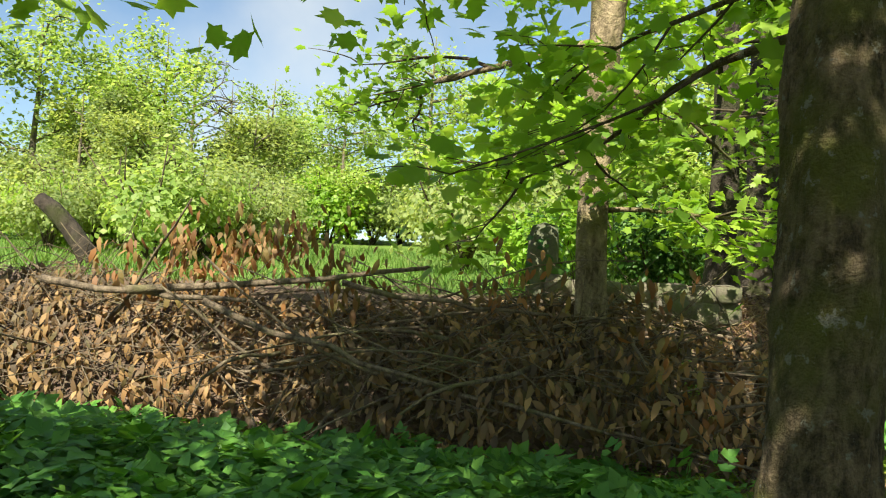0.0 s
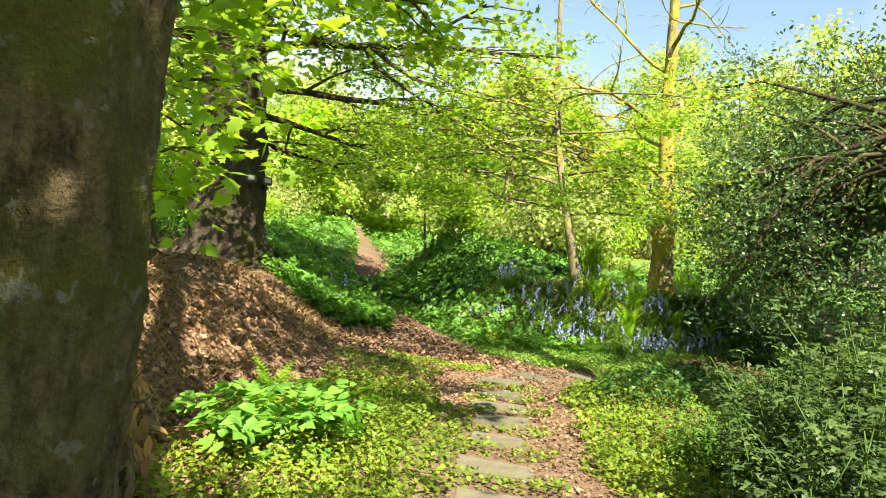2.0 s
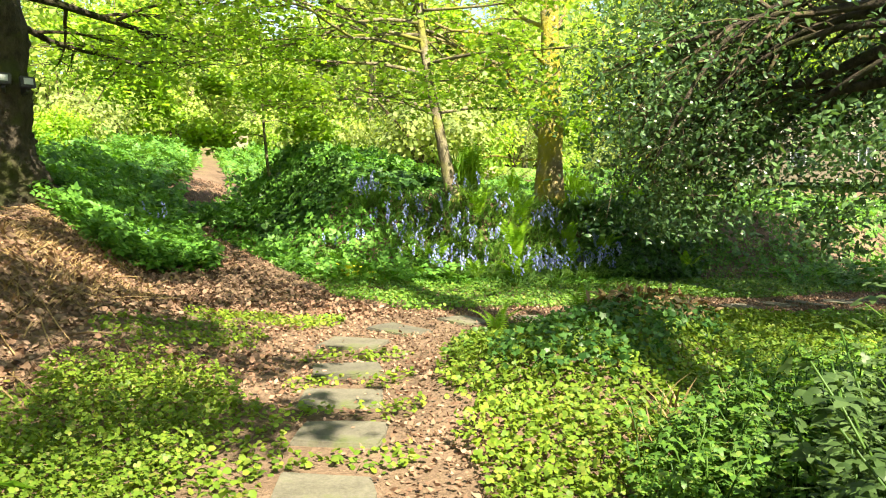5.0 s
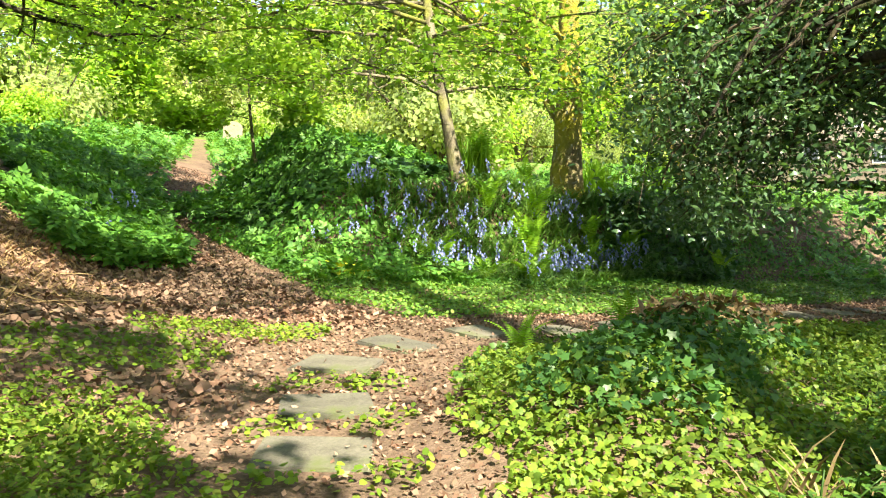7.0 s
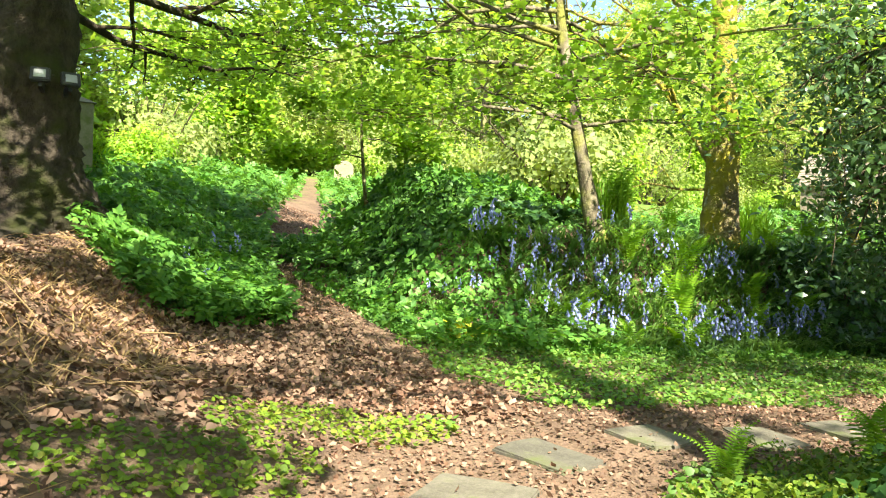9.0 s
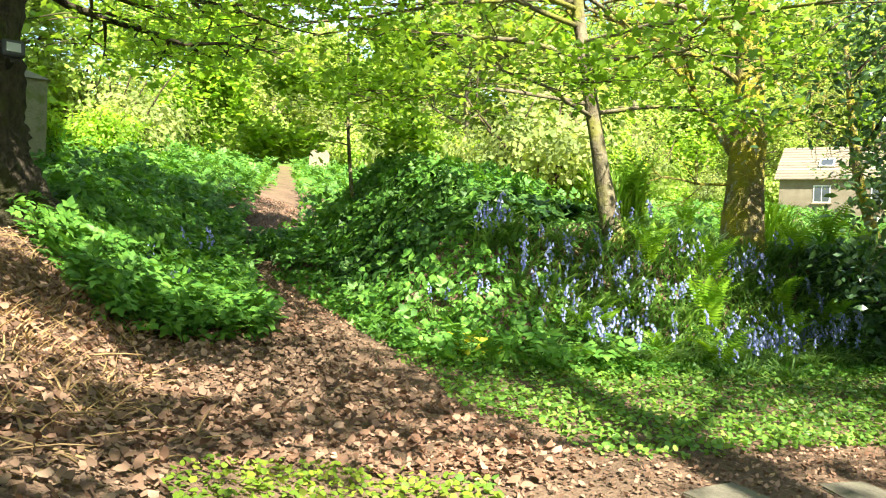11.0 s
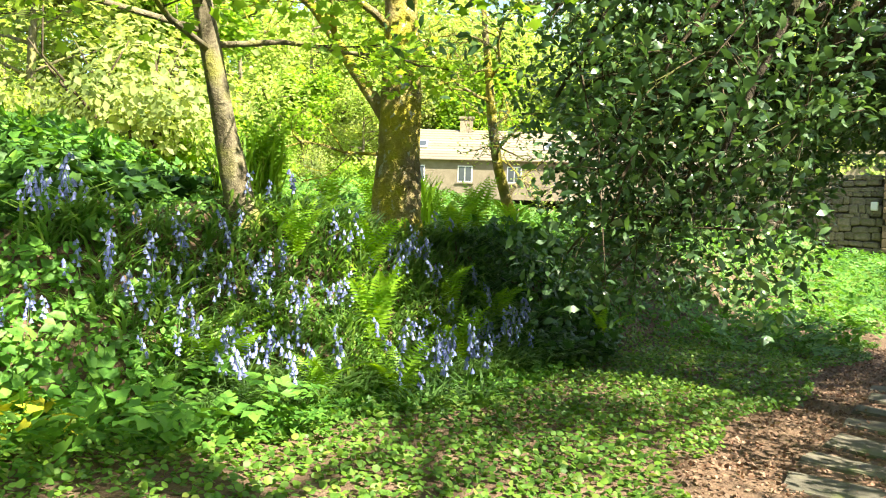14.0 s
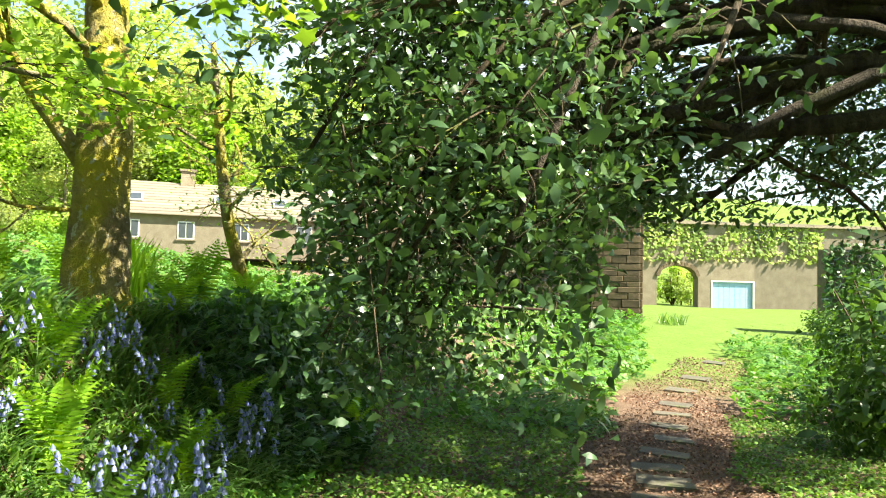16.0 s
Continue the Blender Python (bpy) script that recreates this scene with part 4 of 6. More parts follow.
for i, (sx, sy) in enumerate(SLABS):
    ahead = SLABS[min(i + 1, len(SLABS) - 1)]
    back = SLABS[max(i - 1, 0)]
    a = math.degrees(math.atan2(ahead[1] - back[1], ahead[0] - back[0])) - 90
    ob = obj("paving_stone", slab_kinds[i % 6], M_SLAB)
    nz = land_n(np.array([sx]), np.array([sy]), 0.3)[0]
    ob.matrix_world = pose(sx, sy, zl(sx, sy) - 0.028, math.degrees(-math.asin(nz[1])), math.degrees(math.asin(nz[0])), 0) @ pose(0, 0, 0, 0, 0, a + R.uniform(-7, 7)) @ Matrix.Diagonal((0.86, 0.92, 1, 1))
    tagged(ob, "worn grey stepping stone set in the leaf-strewn soil", "paving stone", "stepping stones")


# ---- the brush pile ----
def brush_pile():
    r = np.random.default_rng(71)
    root = thing("brush_pile", (-1.5, 5.9, zl(-1.5, 5.9)), "long heap of dead branches with withered brown leaves", "brush pile")
    ox, oy, oz = root.location
    top = lambda x: 1.32 + 0.1 * math.sin(x * 1.3) - 0.25 * max(0, (x - 1.4))

    def spot():
        x = r.uniform(-6.5, 2.6)
        t = r.uniform(0, 1)
        yy = 4.95 + 1.5 * t ** 1.3 + r.uniform(-0.1, 0.1)
        z = 0.2 + (top(x) - 0.15) * t ** 0.55 + r.uniform(-0.05, 0.08)
        return np.array([x, yy, z])

    def stick(ln, rad, steep):
        p = spot()
        a = r.choice([r.normal(0, 0.5), r.normal(math.pi, 0.5), r.uniform(0, 6.28)])
        d = np.array([math.cos(a), math.sin(a) * 0.6, r.normal(0, steep)])
        d /= np.linalg.norm(d)
        pts = [p]
        for i in range(5):
            d = d + r.normal(size=3) * 0.12
            d[2] -= 0.04
            d /= np.linalg.norm(d)
            pts.append(pts[-1] + d * ln / 5)
        pts = np.array(pts)
        pts[:, 2] = np.maximum(pts[:, 2], 0.15)
        pts[:, 0] = np.minimum(pts[:, 0], 2.45 + 0.05 * pts[:, 2])
        return tube(pts - np.array([ox, oy, oz]), np.linspace(rad, rad * 0.4, 6), 6)

    for i in range(80):
        v, f = stick(r.uniform(0.8, 2.2), r.uniform(0.008, 0.024), 0.3)
        obj("branch", smooth_mesh(np_mesh("branch", v, f)), M_STICK, root)
    for p0, p1, rad in (((-2.6, 5.2, 1.3), (-0.2, 5.5, 1.62), 0.035), ((-1.9, 5.1, 1.25), (0.1, 4.85, 0.75), 0.03), ((-0.9, 5.4, 1.45), (0.75, 5.4, 1.3), 0.025), ((-3.4, 5.3, 1.35), (-1.6, 5.2, 1.28), 0.035)):
        t = np.linspace(0, 1, 7)[:, None]
        pts = np.array(p0) * (1 - t) + np.array(p1) * t + np.random.default_rng(3).normal(size=(7, 3)) * 0.03
        v, f = tube(pts - np.array([ox, oy, oz]), np.linspace(rad, rad * 0.5, 7), 7)
        obj("branch", smooth_mesh(np_mesh("branch", v, f)), M_STICK, root, "long bare bough across the heap")
    v, f = join([stick(r.uniform(0.3, 1.1), r.uniform(0.003, 0.009), 0.5) for i in range(1500)])
    tagged(obj("twig_mass", np_mesh("twig_mass", v, f), M_STICK, root), kind="stuff")
    pos = np.array([spot() for i in range(7000)]) + np.array([0, -0.06, 0.0])
    nor = r.normal(size=pos.shape) * 0.5 + np.array([0, -1, 0.25])
    fwd = r.normal(size=pos.shape) * 0.35 + np.array([0, -0.1, -1.0])
    v, f = scatter(T_LANCE, pos - np.array([ox, oy, oz]), nor, r.uniform(0.07, 0.17, len(pos)), fwd, r)
    tagged(obj("withered_leaves", np_mesh("withered_leaves", v, f), M_DEAD, root, "hanging brown withered leaves"), kind="stuff")
    # sprays of orange leaves that stand above the heap
    pos = []
    for cx, cz, n in ((-2.3, 1.72, 70), (-1.75, 1.75, 90), (-1.35, 1.8, 80), (-2.8, 1.55, 60), (-2.0, 1.5, 80), (-0.8, 1.5, 50), (0.55, 1.55, 30), (1.7, 1.5, 20), (-1.0, 1.6, 20), (0.2, 1.45, 20), (1.75, 0.75, 50), (1.55, 1.0, 40), (1.9, 0.6, 30)):
        pos.append(np.array([cx, 5.6 if cz > 1.2 else 4.95, cz]) + r.normal(size=(n, 3)) * np.array([0.17, 0.2, 0.14]))
    pos = np.concatenate(pos)
    nor = r.normal(size=pos.shape) * 0.5 + np.array([0, -1, 0.1])
    fwd = r.normal(size=pos.shape) * 0.25 + np.array([0, 0, -1.0])
    v, f = scatter(T_LANCE, pos - np.array([ox, oy, oz]), nor, r.uniform(0.08, 0.16, len(pos)), fwd, r)
    tagged(obj("leaf_sprays", np_mesh("leaf_sprays", v, f), M_ORANGE, root, "orange-brown leaf sprays"), kind="stuff")


brush_pile()


# ---- background woods ----
def far_tree(name, h, rad, material, seed, label, leaf=0.3, n=2600, bark=None, lean=0.0, slim=1.0):
    r = np.random.default_rng(seed)
    limbs = ring_limbs(r, 12, h * 0.22, h * 0.88, h * 0.3 * slim, 0.06 * h / 8, (0.2, 1.0))
    return tree(name, (0, 0, -200), [(0, 0, 0, rad * 1.3), (lean * 0.3, 0, h * 0.25, rad), (lean * 0.7, 0.1, h * 0.6, rad * 0.6), (lean, 0, h, rad * 0.1)], bark or M_BARKG, limbs,
                (T_DIAM, leaf, n, material, h * 0.05) if material else None, label, seed=seed, flat=0.15, kids=(5, 3), sides=8, group="trees of the wood", droop=0.0, thin=0.02 if material else 0.008)


kinds = [far_tree("wood_tree", 11, 0.16, M_WOODS, 201, "leafy woodland tree in fresh yellow-green leaf", 0.28, 3),
         far_tree("wood_tree", 8, 0.12, M_WOODS, 202, "leafy woodland tree in fresh yellow-green leaf", 0.27, 3, slim=0.9),
         far_tree("wood_tree", 7, 0.12, M_GREY, 203, "grey-green willow-like tree at the field's edge", 0.23, 4, slim=1.2),
         far_tree("wood_tree", 12, 0.14, None, 204, "bare thin-branched tree in the wood"),
         far_tree("wood_tree", 6, 0.1, M_SYC, 205, "bright green young tree", 0.27, 4)]


def shrub(name, rx, h, material, seed, label, n=2600, leaf=0.13, template=T_DIAM):
    """A bush: a few stems and leaves in uneven lumps down to the ground."""
    r = np.random.default_rng(seed)
    root = thing(name, (0, 0, -200), label, "shrub", "shrubs of the wood")
    st = []
    for i in range(9):
        a, tilt = r.uniform(0, 6.28), r.uniform(0.1, 0.7)
        d = np.array([math.cos(a) * tilt, math.sin(a) * tilt, 1.0])
        pts = np.array([d * h * 0.85 * t + r.normal(size=3) * 0.05 * h * t for t in np.linspace(0, 1, 5)])
        st.append(tube(pts, np.linspace(0.03, 0.008, 5) * h / 2, 5))
    v, f = join(st)
    obj("stalk", np_mesh("stalk", v, f), M_TWIG, root)
    lumps = r.normal(size=(26, 3))
    lumps = unit(lumps) * r.uniform(0.25, 0.85, (26, 1)) * np.array([rx, rx, h * 0.5]) + np.array([0, 0, h * 0.5])
    k = r.integers(0, 26, n)
    pos = lumps[k] + r.normal(size=(n, 3)) * np.array([rx, rx, h * 0.6]) * 0.17
    pos[:, 2] = np.abs(pos[:, 2])
    nor = unit(pos - np.array([0, 0, h * 0.35])) + r.normal(size=(n, 3)) * 0.6 + np.array([0, 0, 0.4])
    v, f = scatter(template, pos, nor, leaf * r.uniform(0.6, 1.2, n), r=r)
    tagged(obj("foliage", np_mesh("foliage", v, f), material, root), kind="stuff")
    return root


shrubs = [shrub("wood_shrub", 1.9, 3.0, M_WOODS, 301, "rounded yellow-green shrub under the trees", 3200, 0.19),
          shrub("wood_shrub", 1.7, 2.4, M_SYC, 302, "bright green leafy shrub under the trees", 3200, 0.18),
          shrub("wood_shrub", 2.1, 3.2, M_GREY, 303, "grey-green shrub at the wood's edge", 3200, 0.17),
          shrub("wood_shrub", 1.8, 2.8, M_DARK, 304, "dark green shrub in the shade", 3200, 0.17)]


def place(proto, used, key, m):
    if key not in used:
        used[key] = True
        proto.matrix_basis = m
    else:
        c = copy_thing(proto, m)
        c.matrix_basis = m


rw = np.random.default_rng(77)
WOOD, BUSH = [], []
for i in range(26):      # beyond the field, to the north-west
    t = i / 25
    WOOD.append((-36 + 44 * t + rw.uniform(-1.5, 1.5), 30 + 14 * rw.uniform(0, 1) + 5 * t, [2, 0, 2, 3, 0, 2, 1][i % 7], rw.uniform(0.6, 0.95)))
    BUSH.append((-34 + 42 * t + rw.uniform(-1, 1), 29 + 8 * rw.uniform(0, 1) + 6 * t, [2, 0, 2, 1][i % 4], rw.uniform(0.9, 1.6)))
for i in range(14):      # closer thicket on the field's near side
    BUSH.append((-17 + rw.uniform(0, 11), rw.uniform(13, 22), [2, 0, 2, 1][i % 4], rw.uniform(0.6, 0.95)))
for wx, wy, k, s in ((-17.5, 24, 0, 0.8), (-13.2, 25, 0, 0.72), (-19.5, 21, 1, 0.8), (-14.5, 26, 3, 0.6), (-11.5, 27, 3, 0.55), (-9.6, 25, 2, 0.7), (-21, 17, 2, 0.8), (-15, 23, 2, 0.75), (-12, 22, 2, 0.6), (73, -3.5, 4, 0.6)):
    WOOD.append((wx, wy, k, s))
for i in range(30):      # behind the mound and the bank
    t = i / 29
    a = radians(78 - 62 * t)
    d = rw.uniform(22, 40) if i % 2 else rw.uniform(38, 60)
    if abs(math.degrees(a) - 31) < 9 and d < 52:
        d += 40
    WOOD.append((6 + d * math.cos(a), 8 + d * math.sin(a), [0, 4, 1, 0, 2, 3, 1][i % 7], rw.uniform(0.8, 1.3)))
for i in range(44):
    t = i / 43
    a = radians(80 - 60 * t)
    d = rw.uniform(21, 34) if i % 2 else rw.uniform(34, 48)
    if abs(math.degrees(a) - 31) < 9:
        d = d + 26
    BUSH.append((6 + d * math.cos(a), 8 + d * math.sin(a), [0, 1, 0, 2][i % 4], rw.uniform(0.8, 1.5)))
for i in range(8):      # left of the trail
    WOOD.append((rw.uniform(-3, 8.0), rw.uniform(22, 34), [1, 4, 0, 1][i % 4], rw.uniform(0.7, 1.0)))
for bx, by, k, s in ((3.2, 18, 1, 0.8), (4.4, 20.5, 3, 0.9), (8.0, 22.6, 1, 0.6), (8.6, 24.5, 2, 0.8), (5.8, 23, 1, 1.1), (2.0, 16.5, 1, 0.9), (9.6, 26, 1, 0.9), (7.4, 25.5, 0, 1.0), (1.0, 20, 2, 1.1), (-1.0, 16, 2, 0.9), (2.6, 12.5, 3, 0.7), (0.8, 12.5, 1, 0.7),
                     (23, -2.0, 3, 0.9), (26, -1.5, 3, 1.0), (29, -0.6, 3, 0.9), (21, -4, 3, 1.1), (17.6, 4.9, 3, 0.6), (19.5, 3.6, 3, 0.9), (22.5, 3.2, 3, 0.4), (27.5, 1.8, 3, 0.5), (20.5, 1.0, 3, 0.6), (72, -2.6, 0, 1.1), (74.5, -4.5, 0, 1.2), (71.5, -0.5, 1, 1.0)):
    BUSH.append((bx, by, k, s))
for i in range(14):      # past the gateway and behind the walker
    a = radians(rw.uniform(-200, -40))
    d = rw.uniform(20, 40)
    WOOD.append((8 + d * math.cos(a), 2 + d * math.sin(a), [0, 1][i % 2], rw.uniform(0.8, 1.2)))
for i in range(22):      # wooded hillside behind the house
    WOOD.append((52 + 40 * rw.uniform(0, 1), 24 + 3.2 * i + rw.uniform(-3, 3), [0, 1, 0, 4][i % 4], rw.uniform(1.5, 2.2)))
HOUSE_LINE = [(47, 43), (50.6, 35.6), (61.3, 11.9)]


def hides_house(q):
    a = math.degrees(math.atan2(q[1] - 8.5, q[0] - 7.0))
    near = along(HOUSE_LINE, np.array([q[0]]), np.array([q[1]]))[0] < 11 or side_of(HOUSE_LINE, np.array([q[0]]), np.array([q[1]]))[0] < 0
    return 7 < a < 33 and near and q[0] > 16


clear = lambda rows: [q for q in rows if along(TRAIL, np.array([q[0]]), np.array([q[1]]))[0] > 3.2 and not hides_house(q)]
for i in range(44):
    u, d = rw.uniform(-0.5, 1.7), rw.uniform(14, 42)
    WOOD.append((50.6 + 10.7 * u + 0.91 * d, 35.6 - 23.7 * u + 0.41 * d, [0, 1, 4, 0, 2][i % 5], rw.uniform(1.1, 1.7)))
    BUSH.append((50.6 + 10.7 * u + 0.91 * (d - 3), 35.6 - 23.7 * u + 0.41 * (d - 3) + 2, [0, 1, 0, 2][i % 4], rw.uniform(1.4, 2.4)))
WOOD, BUSH = clear(WOOD), clear(BUSH)
BUSH += [(20.5, 49, 0, 1.3), (24, 47, 2, 1.2), (17, 50, 1, 1.4), (22, 53, 0, 1.6), (14.5, 44, 2, 1.0), (27, 44, 0, 1.1), (19, 57, 1, 1.9), (22.5, 60, 0, 2.0), (26, 57, 1, 1.9), (29.5, 60, 0, 2.0), (24, 52, 0, 1.3), (28, 52, 1, 1.4), (15.5, 56, 0, 1.9)]
WOOD += [(21, 52, 0, 1.1), (25, 50, 1, 1.2), (17.5, 53, 0, 1.0), (23, 57, 2, 1.5)]
used = {}
for wx, wy, k, s in WOOD:
    place(kinds[k], used, ("t", k), pose(wx, wy, zl(wx, wy) - 0.15, 0, 0, rw.uniform(0, 360)) @ Matrix.Scale(s, 4))
for wx, wy, k, s in BUSH:
    place(shrubs[k], used, ("b", k), pose(wx, wy, zl(wx, wy) - 0.1, 0, 0, rw.uniform(0, 360)) @ Matrix.Scale(s, 4))


# ---- buildings ----
def box_bm(x0, x1, y0, y1, z0, z1):
    bm = bmesh.new()
    bmesh.ops.create_cube(bm, size=1.0, matrix=Matrix.Translation(((x0 + x1) / 2, (y0 + y1) / 2, (z0 + z1) / 2)) @ Matrix.Diagonal((x1 - x0, y1 - y0, z1 - z0, 1)))
    return bm


def long_house():
    """Low stone range with a stone-slate roof; local x runs along the front, y into the house."""
    root = thing("long_house", (0, 0, 0), "long low stone house with a stone-slate roof", "house")
    L, D, H, RZ = 26.0, 7.0, 2.7, 2.3
    for n, b in (("wall", box_bm(0, L, 0, 0.4, 0, H)), ("wall", box_bm(0, L, D - 0.4, D, 0, H)), ("wall", box_bm(0, 0.4, 0.4, D - 0.4, 0, H)), ("wall", box_bm(L - 0.4, L, 0.4, D - 0.4, 0, H))):
        part(n, b, M_WALLF, root)
    for x0 in (0.0, L - 0.4):
        bm = bmesh.new()
        tri = [(0, 0, H), (0, D, H), (0, D / 2, H + RZ - 0.1)]
        a = [bm.verts.new((x0, p[1], p[2])) for p in tri]
        b = [bm.verts.new((x0 + 0.4, p[1], p[2])) for p in tri]
        bm.faces.new(a), bm.faces.new(b[::-1])
        for i in range(3):
            bm.faces.new((a[i], b[i], b[(i + 1) % 3], a[(i + 1) % 3]))
        bmesh.ops.recalc_face_normals(bm, faces=bm.faces)
        part("gable", bm, M_WALLF, root)
    for s in (0, 1):
        y0, y1 = (-0.35, D / 2) if s == 0 else (D + 0.35, D / 2)
        rows = 12
        for i in range(rows):
            t0, t1 = i / rows, (i + 1.15) / rows
            bm = bmesh.new()
            za, zb = H - 0.15 + (RZ + 0.15) * t0 + 0.06, H - 0.15 + (RZ + 0.15) * t1
            ya, yb = y0 + (y1 - y0) * t0, y0 + (y1 - y0) * min(1, t1)
            zb = min(zb, H + RZ)
            q = [bm.verts.new(p) for p in ((-0.3, ya, za), (L + 0.3, ya, za), (L + 0.3, yb, zb), (-0.3, yb, zb), (-0.3, ya, za - 0.06), (L + 0.3, ya, za - 0.06))]
            bm.faces.new(q[:4])
            bm.faces.new((q[4], q[5], q[1], q[0]))
            bmesh.ops.recalc_face_normals(bm, faces=bm.faces)
            part("slate_course", bm, M_SLATE, root)
    ch = part("chimney", box_bm(5.2, 6.1, D / 2 - 0.4, D / 2 + 0.4, H + RZ - 0.4, H + RZ + 0.75), M_WALLF, root)
    part("chimney_cap", box_bm(5.1, 6.2, D / 2 - 0.5, D / 2 + 0.5, H + RZ + 0.75, H + RZ + 0.9), M_WALLF, ch)
    for xx in (2.6, 7.8, 11.5):
        yy = 1.3
        zz = H - 0.15 + (RZ + 0.15) * (yy + 0.35) / (D / 2 + 0.35) + 0.1
        bm = bmesh.new()
        bmesh.ops.create_cube(bm, size=1.0, matrix=Matrix.Translation((xx, yy, zz + 0.03)) @ pose(0, 0, 0, math.degrees(math.atan2(RZ + 0.15, D / 2 + 0.35))) @ Matrix.Diagonal((0.9, 1.0, 0.1, 1)))
        w = part("skylight", bm, M_WHITE, root)
        bm = bmesh.new()
        bmesh.ops.create_cube(bm, size=1.0, matrix=Matrix.Translation((xx, yy, zz + 0.045)) @ pose(0, 0, 0, math.degrees(math.atan2(RZ + 0.15, D / 2 + 0.35))) @ Matrix.Diagonal((0.7, 0.8, 0.1, 1)))
        part("pane", bm, M_GLASSY, w)
    for xx in (2.0, 5.2, 8.5, 12.5, 16, 20):
        w = part("window", box_bm(xx, xx + 1.0, -0.04, -0.003, 1.1, 2.2), M_WHITE, root, "white-framed window")
        for j in range(2):
            part("pane", box_bm(xx + 0.08 + 0.45 * j, xx + 0.47 + 0.45 * j, -0.06, -0.043, 1.18, 2.12), M_GLASSY, w)
        part("sill", box_bm(xx - 0.1, xx + 1.1, -0.12, -0.003, 1.0, 1.095), M_WALLF, w)
    return root


house = long_house()
house.matrix_basis = pose(50.6, 35.6, 3.15, 0, 0, math.degrees(math.atan2(26.2 - 33.7, 55.2 - 51.8)))


def gateway():
    """Squared stone pier with rubble wall beside it."""
    r = np.random.default_rng(83)
    root = thing("wall_gateway", (33.0, 5.6, zl(33, 6) - 0.1), "brown coursed sandstone pier ending a rubble garden wall", "wall", kind="structure")
    d = (Vector((33.16, 7.1, 0)) - Vector((32.99, 5.58, 0))).normalized()
    root.rotation_euler = (0, 0, math.atan2(d.y, d.x))
    part("core", box_bm(0.03, 1.5, -1.0, -0.03, -0.4, 3.55), M_MORTAR, root)
    z = -0.3
    while z < 3.5:
        h = r.uniform(0.16, 0.27)
        x = 0.0
        while x < 1.52:
            w = min(r.uniform(0.3, 0.75), 1.53 - x)
            if w < 0.08:
                break
            bm = bmesh.new()
            block(bm, w - 0.016, 0.2, h - 0.016, 0.012, r, 0.006)
            bmesh.ops.translate(bm, vec=(x + w / 2, 0.06 + r.uniform(-0.012, 0.012), z + h / 2), verts=bm.verts)
            part("stone", bm, M_STONE, root)
            x += w
        y = 0.0
        while y > -1.0:
            w = r.uniform(0.35, 0.6)
            bm = bmesh.new()
            block(bm, 0.2, w - 0.016, h - 0.016, 0.012, r, 0.006)
            bmesh.ops.translate(bm, vec=(0.0, y - w / 2 - 0.05, z + h / 2), verts=bm.verts)
            part("stone", bm, M_STONE, root)
            y -= w
        z += h
    wall = thing("wall_rubble", root.location, "grey rubble stone garden wall half hidden by foliage", "wall", kind="structure")
    wall.rotation_euler = root.rotation_euler
    part("core", box_bm(1.5, 7.7, -0.75, -0.2, -0.4, 2.55), M_MORTAR, wall)
    bank = []
    for k in range(10):
        bm = bmesh.new()
        block(bm, 1, 1, 1, 0.16, r, 0.1)
        bank.append(bm_mesh("stone", bm))
    z, k = -0.3, 0
    while z < 2.55:
        h = r.uniform(0.13, 0.28)
        x = 1.5 + r.uniform(0, 0.1)
        while x < 7.6:
            w = r.uniform(0.16, 0.52)
            hh = h * r.uniform(0.7, 1.12)
            ob = obj("stone", bank[k % 10], M_RUBBLE, wall)
            ob.matrix_basis = pose(x + w / 2, -0.2 + r.uniform(-0.02, 0.02), z + h / 2 + r.uniform(-0.03, 0.03), 0, r.uniform(-5, 5), 0) @ Matrix.Diagonal((w * 0.97, 0.2, hh, 1))
            x += w
            k += 1
        z += h * 0.97
    # small pale box fixed to the rubble
    bx = thing("wall_box", wall.matrix_basis @ Vector((1.76, -0.06, 1.6)), "small white box fixed to the rubble wall", "junction box")
    bx.rotation_euler = root.rotation_euler
    bm = box_bm(-0.1, 0.1, -0.05, 0.06, 0, 0.26)
    bmesh.ops.bevel(bm, geom=bm.edges[:], offset=0.015, segments=2, affect="EDGES")
    part("housing", bm, M_WHITE, bx)
    part("cover", box_bm(-0.08, 0.08, 0.064, 0.074, 0.03, 0.23), M_WHITE, bx)
    # far side of the gap
    other = thing("wall_other_side", (31.5, 0.6, zl(31.5, 0.6) - 0.2), "dark ivy-hung garden wall beyond the path", "wall", kind="structure")
    part("core", box_bm(-0.35, 0.35, -16, 0, -0.3, 2.7), M_RUBBLE, other)
    px = np.stack([rng.uniform(-0.5, -0.36, 5000), rng.uniform(-16, 0.1, 5000), rng.uniform(0, 2.85, 5000)], 1)
    v, f = scatter(T_IVY, px, np.array([[-1, 0, 0.4]]) + rng.normal(size=(5000, 3)) * 0.4, rng.uniform(0.09, 0.18, 5000))
    tagged(obj("ivy", np_mesh("ivy", v, f), M_IVY, other, "dark ivy"), kind="stuff")


gateway()


